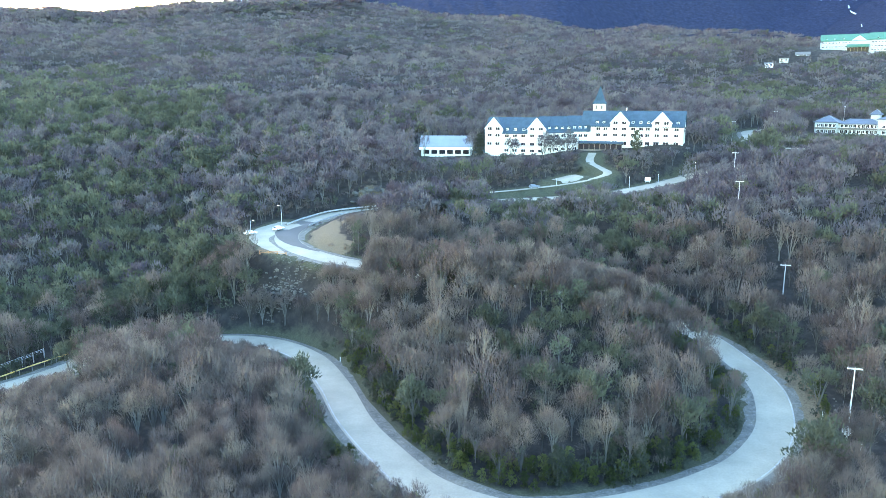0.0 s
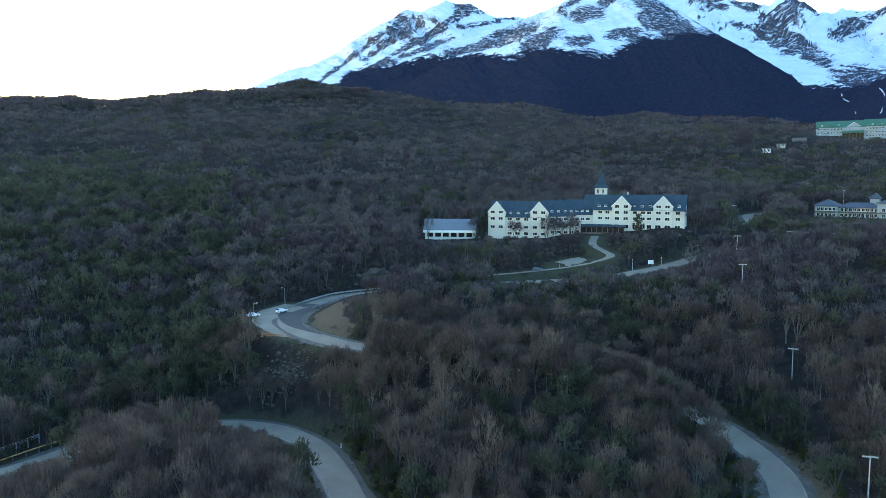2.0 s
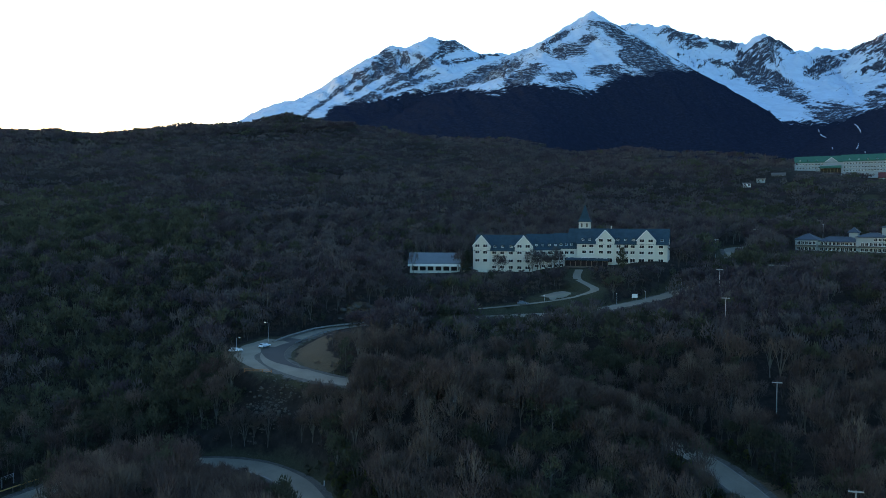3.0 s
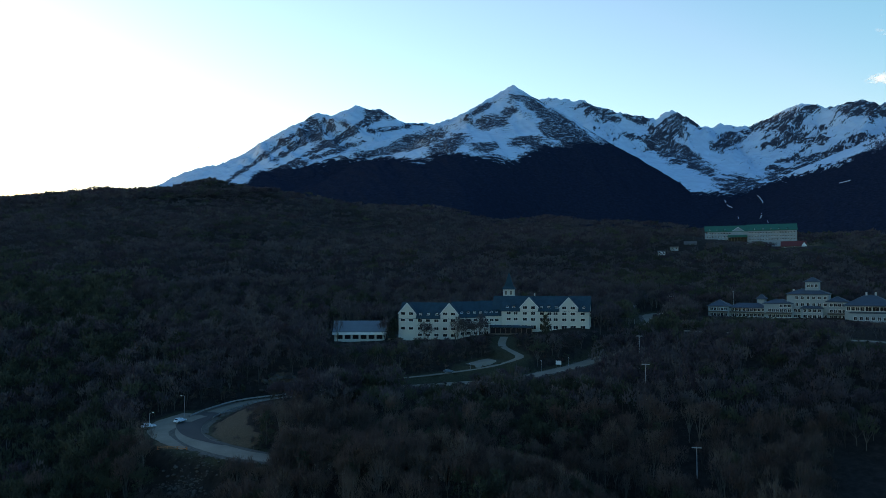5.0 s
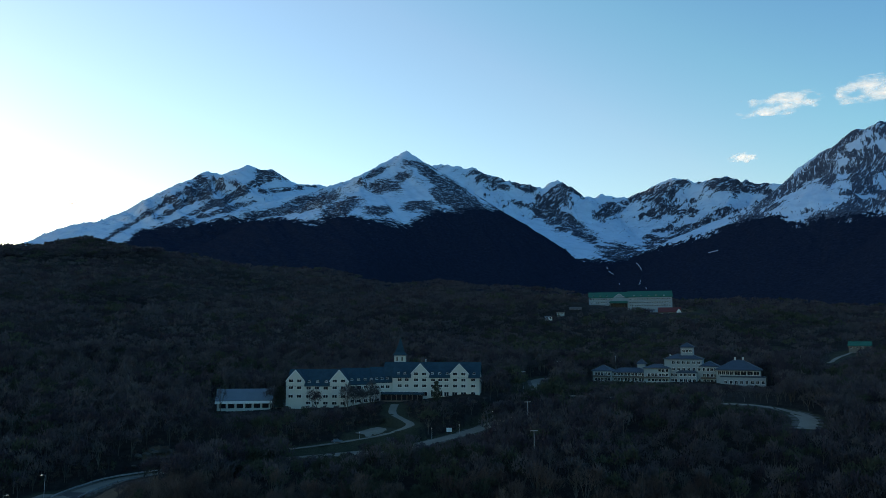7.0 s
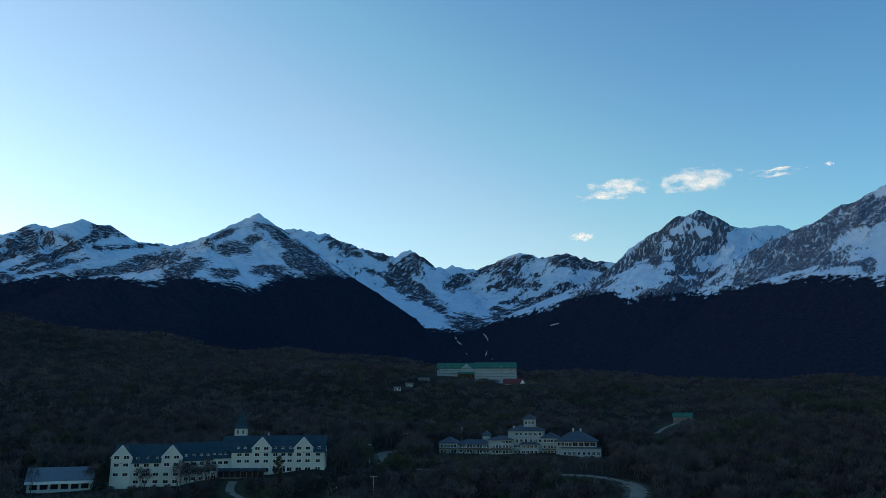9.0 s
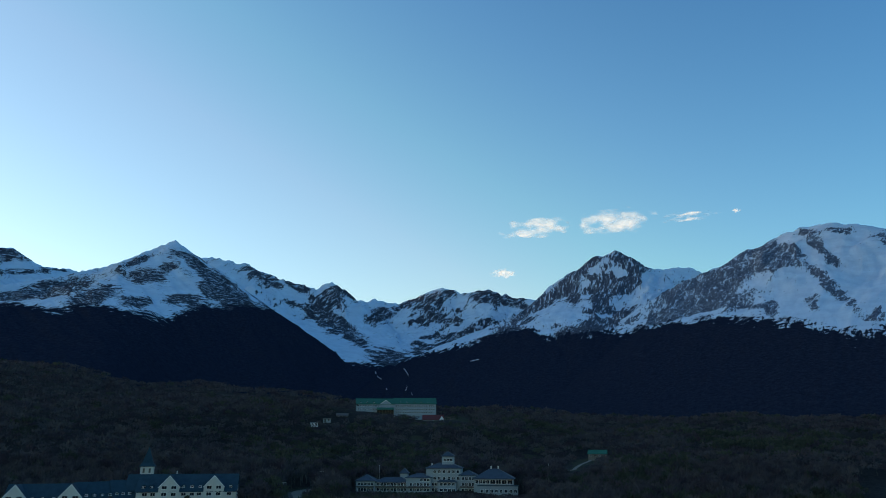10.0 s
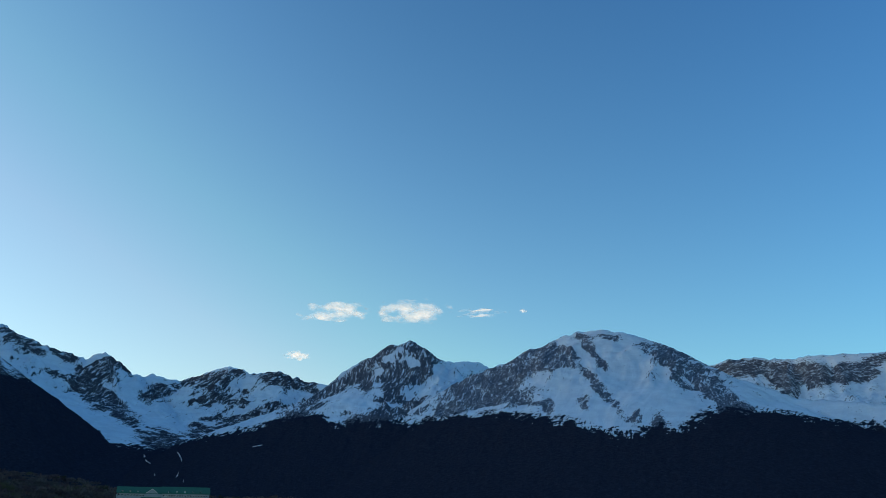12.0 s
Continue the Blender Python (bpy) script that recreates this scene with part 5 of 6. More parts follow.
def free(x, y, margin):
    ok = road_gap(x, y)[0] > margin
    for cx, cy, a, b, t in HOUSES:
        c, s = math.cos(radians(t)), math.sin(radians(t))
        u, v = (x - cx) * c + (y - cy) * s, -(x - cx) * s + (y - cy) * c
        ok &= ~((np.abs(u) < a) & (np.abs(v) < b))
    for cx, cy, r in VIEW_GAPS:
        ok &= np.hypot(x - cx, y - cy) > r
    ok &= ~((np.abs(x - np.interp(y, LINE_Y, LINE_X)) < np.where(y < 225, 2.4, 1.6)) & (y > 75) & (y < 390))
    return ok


# places kept open to the camera by lopping trees: (x, y, z) of roads, forecourts and house fronts
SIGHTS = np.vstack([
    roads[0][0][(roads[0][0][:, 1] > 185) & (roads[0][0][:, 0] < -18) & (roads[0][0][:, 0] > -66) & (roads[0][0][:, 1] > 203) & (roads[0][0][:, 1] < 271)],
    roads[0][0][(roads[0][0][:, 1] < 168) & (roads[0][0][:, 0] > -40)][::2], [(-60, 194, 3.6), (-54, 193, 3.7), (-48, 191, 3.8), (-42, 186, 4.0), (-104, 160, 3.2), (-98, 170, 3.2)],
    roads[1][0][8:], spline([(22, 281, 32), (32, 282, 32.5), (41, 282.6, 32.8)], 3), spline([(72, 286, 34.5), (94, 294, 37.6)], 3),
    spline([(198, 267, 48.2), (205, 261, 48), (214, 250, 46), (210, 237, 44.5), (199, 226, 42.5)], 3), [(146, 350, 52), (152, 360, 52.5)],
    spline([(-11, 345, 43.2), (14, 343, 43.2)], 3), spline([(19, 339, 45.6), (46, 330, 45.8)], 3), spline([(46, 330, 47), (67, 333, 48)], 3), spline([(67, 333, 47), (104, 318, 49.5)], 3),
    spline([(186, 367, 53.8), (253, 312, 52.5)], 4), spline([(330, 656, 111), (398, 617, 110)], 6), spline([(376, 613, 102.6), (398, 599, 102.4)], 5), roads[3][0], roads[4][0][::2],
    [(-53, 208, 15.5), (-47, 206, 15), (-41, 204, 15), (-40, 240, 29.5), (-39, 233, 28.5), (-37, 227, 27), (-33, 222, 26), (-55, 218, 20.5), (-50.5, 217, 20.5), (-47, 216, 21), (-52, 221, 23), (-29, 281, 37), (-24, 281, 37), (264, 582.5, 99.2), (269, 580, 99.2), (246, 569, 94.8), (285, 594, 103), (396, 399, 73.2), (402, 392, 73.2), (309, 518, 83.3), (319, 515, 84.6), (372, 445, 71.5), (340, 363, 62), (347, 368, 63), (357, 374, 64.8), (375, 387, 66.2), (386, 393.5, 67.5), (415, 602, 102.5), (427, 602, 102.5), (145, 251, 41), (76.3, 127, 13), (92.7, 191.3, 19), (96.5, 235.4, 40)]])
CAMERA_Z = 71.0
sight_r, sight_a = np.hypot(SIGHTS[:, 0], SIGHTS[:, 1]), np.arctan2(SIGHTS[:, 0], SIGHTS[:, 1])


def view_headroom(x, y, z, half):
    """How tall a tree may grow here without hiding any of SIGHTS from the camera."""
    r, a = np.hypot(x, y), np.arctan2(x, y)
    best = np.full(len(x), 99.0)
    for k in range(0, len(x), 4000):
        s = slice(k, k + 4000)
        over = CAMERA_Z + (SIGHTS[None, :, 2] + 0.2 - CAMERA_Z) * r[s, None] / sight_r[None] - z[s, None]
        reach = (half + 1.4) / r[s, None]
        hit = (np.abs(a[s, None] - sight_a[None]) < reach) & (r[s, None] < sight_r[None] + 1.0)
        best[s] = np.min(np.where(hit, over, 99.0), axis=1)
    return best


def scatter(r0, r1, a0, a1, gap, margin):
    n = int(r1 / gap) + 2
    i, j = np.meshgrid(np.arange(-n, n), np.arange(-n, n))
    x = (i.ravel() + rng.uniform(-0.45, 0.45, i.size)) * gap
    y = (j.ravel() + rng.uniform(-0.45, 0.45, i.size)) * gap
    r, a = np.hypot(x, y), np.degrees(np.arctan2(x, y))
    ok = (r >= r0) & (r < r1) & (a > a0) & (a < a1)
    x, y = x[ok], y[ok]
    ok = free(x, y, margin)
    return x[ok], y[ok]


def greenness(x, y):
    """How likely an evergreen stands here: patches on the west slope and by the roads."""
    g = fbm(x / 45, y / 45, 3, 77)
    r, a = np.hypot(x, y), np.degrees(np.arctan2(x, y))
    west = np.clip((-13 - a) / 7, 0, 1) * np.clip((r - 195) / 40, 0, 1) * np.clip((620 - r) / 160, 0, 1)
    east = np.clip((a - 17) / 6, 0, 1) * np.clip((r - 270) / 80, 0, 1) * np.clip((900 - r) / 200, 0, 1)
    p = np.clip((g - 0.44) * 5, 0, 1) * 0.28 + 0.9 * west * np.clip((g - 0.27) * 5, 0.35, 1) + 0.55 * east * np.clip((g - 0.40) * 6, 0, 1)
    p += 0.8 * np.clip(1.4 - np.hypot(x - 24, y - 150) / 17, 0, 1)
    p += 0.34 * np.clip((r - 212) / 12, 0, 1) * np.clip((285 - r) / 15, 0, 1) * np.clip((a + 3) / 4, 0, 1) * np.clip((24 - a) / 4, 0, 1)
    p += 0.55 * np.clip(1.5 - np.hypot((x - 240) / 60, (y - 465) / 40), 0, 1)
    gap = road_gap(x, y)[0]
    p += 0.7 * (gap < 7.5) * (y < 180)
    return np.clip(p, 0.04, 0.9)


# near trees: objects of their own
near_bare = [bare_tree(10.5, 7, 3, 3, 3, 1700, 0.85, 0.055, 3.3) for _ in range(7)] + [bare_tree(12.0, 6, 3, 3, 3, 1000, 0.8, 0.050, 2.8) for _ in range(3)]
near_leafy = [leafy_tree(7.0, 26, 1500, 0.36, 1.8, 0.06) for _ in range(4)]
shrub = [leafy_tree(3.4, 14, 480, 0.30, 1.35, 0.05, 1.1) for _ in range(3)]
mid_bare = [bare_tree(10.5, 6, 2, 3, 1, 500, 1.1, 0.12, 3.4) for _ in range(10)] + [bare_tree(12.0, 6, 2, 3, 1, 380, 1.05, 0.105, 2.8) for _ in range(4)]
mid_leafy = [bare_tree(10.0, 6, 2, 3, 1, 560, 0.7, 0.26, 3.3) for _ in range(4)] + [leafy_tree(9.0, 14, 480, 0.55, 2.5, 0.10) for _ in range(2)]
far_bare = [bare_tree(10.0, 5, 1, 3, 0, 148, 1.15, 0.42, 3.9) for _ in range(10)]
far_leafy = [bare_tree(10.0, 5, 1, 3, 0, 146, 1.15, 0.52, 3.8) for _ in range(6)]
dist_bare = [bare_tree(8.0, 5, 1, 3, 0, 42, 1.5, 1.25, 5.6) for _ in range(10)]
dist_leafy = [bare_tree(9.0, 5, 1, 3, 0, 42, 1.4, 1.3, 5.6) for _ in range(5)]
deep_bare = [bare_tree(8.0, 4, 1, 3, 0, 28, 1.9, 1.7, 6.6) for _ in range(8)]
deep_leafy = [bare_tree(9.0, 4, 1, 3, 0, 28, 1.8, 1.7, 6.4) for _ in range(4)]

pole_trees = [bare_tree(12.5, 3, 2, 4, 2, 110, 1.2, 0.13, 1.7, 1.7) for _ in range(6)]
conifers = [leafy_tree(10.5, 20, 760, 0.55, 2.3, 0.05, 1.3) for _ in range(3)]

NEAR_R, MID_R, FAR_R = 128.0, 235.0, 460.0


def thicket(stretch, offset, gap):
    """A close row of trees on the camera's side of a road, screening it from view."""
    d = np.gradient(stretch[:, :2], axis=0)
    d /= np.linalg.norm(d, axis=1)[:, None]
    side = np.stack([d[:, 1], -d[:, 0]], 1)
    side *= np.sign((side * -stretch[:, :2]).sum(1))[:, None]
    q = stretch[::gap, :2] + side[::gap] * (offset + rng.uniform(-1.0, 1.0, (len(stretch[::gap]), 1)))
    return q


main = roads[0][0]
hidden_low = main[(main[:, 1] > 180) & (main[:, 1] < 207) & (main[:, 0] > -17) & (main[:, 0] < 62)]
hidden_high = main[(main[:, 1] > 268) & (main[:, 0] > -34) & (main[:, 0] < 14)]
hidden_mid = main[(main[:, 0] > 99) & (main[:, 0] < 139) & (main[:, 1] < 333)]
THICK = {"woods": np.vstack([thicket(hidden_low, o, 1) for o in (4.2, 5, 5.8, 6.6, 7.4, 8.4, 9.5, 10.8, 12.2, 14, 16)]), "hillside_woods": np.vstack([thicket(hidden_high, o, 1) for o in (4.5, 6, 7.5, 9, 11.5, 15, 19)] + [thicket(hidden_mid, o, 1) for o in (4.6, 6.5, 8.5)])}
# the last six screen the shaft of a power pole from the camera
BEFORE_HOTEL = np.array([(43.8, 322), (45.2, 323.4), (49, 325), (51, 321), (53, 319.5), (54.5, 322), (56, 319), (57.2, 323), (82.5, 314.5), (83.5, 315.5), (16.5, 337.5), (17.5, 338.2), (14.2, 339), (12.8, 338), (-8.5, 341), (30.5, 327.5), (32, 326.5), (47.5, 322.5), (94, 226), (96.5, 228), (98.5, 230), (95, 231), (97, 224), (93, 229)])
THICK["undergrowth"] = np.vstack([thicket(hidden_low, o, 1) for o in (4.3, 4.8, 5.4, 6.1, 6.9)])
THICK["hotel_trees"] = BEFORE_HOTEL
# the edge of the wood behind the hotel and along the west slope, where pale stems show
THICK["wood_edge"] = np.vstack([np.column_stack([rng.uniform(-40, 18, 60), rng.uniform(362, 378, 60)]), np.column_stack([rng.uniform(8, 70, 70), rng.uniform(364, 384, 70)]), np.column_stack([rng.uniform(-95, -62, 40), rng.uniform(305, 322, 40)]), np.column_stack([rng.uniform(-30, -16, 16), rng.uniform(338, 352, 16)])])


def crowd(name, r0, r1, a0, a1, gap, margin, bare_set, leafy_set, label, reach=1e9, twigs="twig"):
    x, y = scatter(r0, r1, a0, a1, gap, margin) if r1 > r0 else (np.zeros(0), np.zeros(0))
    if reach < 100:
        d = road_gap(x, y)[0]
        ok = (d < reach) & (fbm(x / 9, y / 9, 2, 61) > 0.3)
        x, y = x[ok], y[ok]
    more = THICK.get(name, np.zeros((0, 2)))
    extra = np.concatenate([np.zeros(len(x), bool), np.ones(len(more), bool)])
    x, y = np.concatenate([x, more[:, 0]]), np.concatenate([y, more[:, 1]])
    z = height(x, y)
    fir = np.hypot(x - 17, y - 337.8) < 1.5
    fir |= np.hypot(x - 83, y - 315) < 1.5
    green = fir | (rng.uniform(size=len(x)) < (greenness(x, y) + (0.2 if reach < 100 else 0.0)) * (r1 > r0))
    size = rng.uniform(0.72, 1.3, len(x)) * (0.85 + 0.4 * fbm(x / 40, y / 40, 2, 31))
    size = np.where(extra, rng.uniform(0.9, 1.15, len(x)) * np.where((x < -14) & (y > 240), 0.6, 1.0), np.minimum(size, view_headroom(x, y, z, 3.2) / (11.0 if reach > 100 else 3.4)))
    ok = size > 0.16
    x, y, z, green, size = x[ok], y[ok], z[ok], green[ok], size[ok]
    for kind, mask, pool, crown_mat in (("bare", ~green, bare_set, MAT[twigs]), ("evergreen", green, leafy_set, MAT["leaf"])):
        k = mask.sum()
        if not k:
            continue
        which, spin = rng.integers(0, len(pool), k), rng.uniform(0, 6.28, k)
        xyz = np.stack([x[mask], y[mask], z[mask]], 1)
        sc = np.stack([size[mask] * rng.uniform(0.9, 1.15, k)] * 2 + [size[mask]], 1)
        v1, f1 = place([p[0] for p in pool], which, xyz, sc, spin)
        v2, f2 = place([p[1] for p in pool], which, xyz, sc, spin)
        ob = mesh_object(name + "_" + kind, np.vstack([v1, v2]), np.vstack([f1, f2 + len(v1)]), [MAT["bark"], crown_mat])
        ob.data.polygons.foreach_set("material_index", np.concatenate([np.zeros(len(f1), np.int32), np.ones(len(f2), np.int32)]))
        order = np.concatenate([np.where(which == q)[0] for q in range(len(pool))])
        tints = rng.uniform(size=k)
        tone = np.concatenate([np.repeat(tints[order], [len(pool[w][j][0]) for w in which[order]]) for j in (0, 1)])
        ob.data.attributes.new("tint", "FLOAT", "POINT").data.foreach_set("value", tone.astype(np.float32))
        tagged(ob, label % ("leafless grey-brown beeches" if kind == "bare" else "dark green evergreen beeches"), "forest", kind="stuff")


crowd("woods", NEAR_R, MID_R, -36, 35, 4.35, 3.8, mid_bare, mid_leafy, "dense wood of %s on the slope")
crowd("hillside_woods", MID_R, FAR_R, -36, 62, 5.1, 3.2, far_bare, far_leafy, "hillside wood of %s around the hotels", twigs="hazy_hilltwig")
crowd("hotel_trees", 0, 0, 0, 0, 1, 0, mid_bare, conifers, "group of %s standing before the hotels", twigs="hazy_hilltwig")
crowd("wood_edge", 0, 0, 0, 0, 1, 0, pole_trees, mid_leafy, "edge of the wood with pale stems of %s", twigs="hazy_hilltwig")
crowd("far_woods", FAR_R, 700, -37, 84, 8.6, 3.0, dist_bare, dist_leafy, "far hill covered in %s", twigs="hazy_hilltwig")
crowd("upper_woods", 700, 1075, -37, 84, 11.0, 3.0, deep_bare, deep_leafy, "upper slope of the far hill covered in %s", twigs="hazy_hilltwig")


crowd("ridge_woods", 890, 1070, -37, -6, 5.4, 3.0, deep_bare, deep_leafy, "wooded ridge of %s against the sky", twigs="hazy_hilltwig")

# undergrowth: low bare bushes that close the edge of the wood along the roads
low_bare = [bare_tree(3.2, 4, 1, 3, 0, 90, 0.8, 0.10, 1.5) for _ in range(8)]
low_leafy = [leafy_tree(2.6, 6, 100, 0.42, 1.3, 0.03) for _ in range(4)]
crowd("undergrowth", 85, 330, -36, 36, 2.7, 2.4, low_bare, low_leafy, "undergrowth of %s along the road banks", 11.0)


def tree_thing(name, wood, crown, mat, label, category):
    root = empty(name)
    mesh_object("trunk", *wood, MAT["bark"], root)
    mesh_object("crown", *crown, mat, root)
    return tagged(root, label, category)


masters = {}
for key, pool, mat, name, label, category in (
        ("bare", near_bare, MAT["twig"], "bare_tree", "leafless beech with grey-brown twigs and pale forking stems", "tree"),
        ("leafy", near_leafy, MAT["leaf"], "evergreen_tree", "small dark green evergreen beech with dense leaves", "tree"),
        ("shrub", shrub, MAT["olive"], "shrub", "olive green evergreen shrub beside the road", "shrub")):
    masters[key] = [tree_thing(name, w, c, mat, label, category) for w, c in pool]

used = set()


def stand(key, i, x, y, z, s, spin):
    ob = masters[key][i]
    m = Matrix.LocRotScale((x, y, z), Euler((0, 0, spin)), None)
    if (key, i) not in used:
        used.add((key, i))
        ob.matrix_basis = m
        ob.scale = (s, s, s)
        tagged(ob, group="trees by the lower road" if key != "shrub" else "shrubs by the road")
        return ob
    c = copy_thing(ob, m)
    c.scale = (s, s, s)
    return c


x, y = scatter(82, NEAR_R, -37, 35, 4.4, 3.4)
z = height(x, y)
g = greenness(x, y)
room = view_headroom(x, y, z, 3.3) / 11.0
for i in range(len(x)):
    s = min(rng.uniform(0.75, 1.2), room[i])
    if s < 0.2:
        continue
    if rng.uniform() < g[i]:
        stand("leafy", int(rng.integers(0, 4)), x[i], y[i], z[i], s * 0.95, rng.uniform(0, 6.28))
    else:
        stand("bare", int(rng.integers(0, 10)), x[i], y[i], z[i], s, rng.uniform(0, 6.28))

# shrubs along the verges of the lower road
line = roads[0][0]
for i in range(0, len(line), 1):
    p = line[i]
    if p[1] > 176 or p[0] < -60 or np.hypot(p[0], p[1]) < 90:
        continue
    d = line[min(i + 1, len(line) - 1)] - line[i - 1]
    n = np.array([d[1], -d[0]]) / np.hypot(d[0], d[1])
    for side, far in ((-1, 7.4), (-1, 9.0), (-1, 11.5), (1, 7.4), (1, 9.5)):
        if rng.uniform() < 0.8:
            o = side * rng.uniform(far - 0.9, far + 1.1)
            qx, qy = p[0] + n[0] * o, p[1] + n[1] * o
            if road_gap([qx], [qy])[0][0] > 2.6 and (qx < 60 or abs(o) > 8.2):
                stand("shrub", int(rng.integers(0, 3)), qx, qy, height_at(qx, qy), rng.uniform(0.6, 1.15), rng.uniform(0, 6.28))

# young trees round the foot of the power pole
for px, py, ps in ((74.6, 123.5, 0.62), (76.6, 123.0, 0.55), (78.4, 124.5, 0.66), (73.4, 126.0, 0.6), (75.6, 121.0, 0.6), (79.6, 127.0, 0.6)):
    stand("bare" if ps > 0.57 else "leafy", 3, px, py, height_at(px, py), ps, px)

# ---- poles, wires, lamps ----
def utility_pole(x, y, top, turn, arm=2.6, label="pale concrete power pole with a crossarm above the trees"):
    z = height_at(x, y)
    root = empty("utility_pole", (x, y, z), turn)
    tagged(root, label, "power pole", "power poles")
    h = top - z
    bm = bmesh.new()
    rod(bm, (0, 0, -0.5), (0, 0, h), 0.17, 0.1)
    part("shaft", bm, MAT["concrete"], root)
    bm = bmesh.new()
    box(bm, -arm / 2, arm / 2, -0.09, 0.09, h - 0.35, h - 0.1)
    part("crossarm", bm, MAT["concrete"], root)
    for s in (-0.46, 0.0, 0.46):
        bm = bmesh.new()
        rod(bm, (s * arm, 0, h - 0.1), (s * arm, 0, h + 0.22), 0.06, 0.04, 6)
        part("insulator", bm, MAT["frame"], root)
    return root


POLES = [(70.0, 86.0, 17.0), (76.3, 127.0, 21.1), (92.7, 191.3, 25.9), (96.5, 235.4, 43.6), (111.6, 278.5, 49.7), (139.3, 353.6, 59.0)]
for x, y, top in POLES:
    utility_pole(x, y, top, -15)
utility_pole(172.3, 383.0, 63.2, 0)
utility_pole(343.1, 390.5, 66.0, 30, 1.6)
utility_pole(204.5, 376.0, 66.0, 0, 0.8, "slim pale mast behind the cream hotel")

for n, (p, q) in enumerate(zip(POLES[:-1], POLES[1:])):
    for s in (-1.15, 0.0, 1.15):
        cu = bpy.data.curves.new("power_line", "CURVE")
        cu.dimensions = "3D"
        cu.bevel_depth = 0.009
        cu.bevel_resolution = 0
        sp = cu.splines.new("POLY")
        sp.points.add(8)
        for i in range(9):
            t = i / 8
            sp.points[i].co = (p[0] + (q[0] - p[0]) * t + s * 0.96, p[1] + (q[1] - p[1]) * t - s * 0.26, p[2] + (q[2] - p[2]) * t + 0.2 - 1.2 * 4 * t * (1 - t), 1)
        cu.materials.append(MAT["wire"])
        tagged(new("power_line", cu), "thin sagging wire between two power poles", "power line", "power lines")


lamp_glow, nt, b = material("lamp_glow", 0.4)
b.inputs["Base Color"].default_value = (0.9, 0.9, 0.85, 1)
b.inputs["Emission Color"].default_value = (1.0, 0.93, 0.8, 1)
b.inputs["Emission Strength"].default_value = 0.35


def street_lamp(x, y, top, turn=0, lit=True):
    z = height_at(x, y)
    h = max(2.5, top - z)
    root = empty("street_lamp", (x, y, z), turn)
    tagged(root, "slim grey street lamp with a small head by the road", "street lamp", "street lamps")
    bm = bmesh.new()
    rod(bm, (0, 0, -0.3), (0, 0, h), 0.09, 0.06)
    part("pole", bm, MAT["steel"], root)
    bm = bmesh.new()
    rod(bm, (0, 0, h - 0.05), (0.9, 0, h + 0.15), 0.05, 0.04, 6)
    part("arm", bm, MAT["steel"], root)
    bm = bmesh.new()
    box(bm, 0.75, 1.25, -0.12, 0.12, h + 0.06, h + 0.2)
    bmesh.ops.bevel(bm, geom=bm.edges[:], offset=0.03, segments=1, affect="EDGES")
    head = part("head", bm, MAT["trim"], root)
    bm = bmesh.new()
    box(bm, 0.82, 1.2, -0.08, 0.08, h + 0.02, h + 0.07)
    part("lens", bm, lamp_glow if lit else MAT["glass"], head)


for x, y, top, turn in ((-56.7, 251.7, 33.1, 200), (-65.5, 243.5, 29.0, 20), (15.2, 289.6, 35.6, 270), (46.0, 293.6, 37.6, 250), (87.2, 293.4, 39.6, 250), (75.2, 292.0, 38.8, 250), (106.6, 307.0, 43.4, 240)):
    street_lamp(x, y, top, turn)

bm = bmesh.new()
box(bm, -1.1, 1.1, -0.08, 0.08, 1.0, 2.6)
board = part("sign_board", bm, MAT["trim"])
board.matrix_basis = pose(83.5, 295.6, height_at(83.5, 295.6), 0, 0, -20)
for s in (-0.8, 0.8):
    bm = bmesh.new()
    box(bm, s - 0.06, s + 0.06, -0.05, 0.05, -0.3, 1.0)
    part("post", bm, MAT["wood"], board)
tagged(board, "blank white sign board on two posts by the road", "sign")


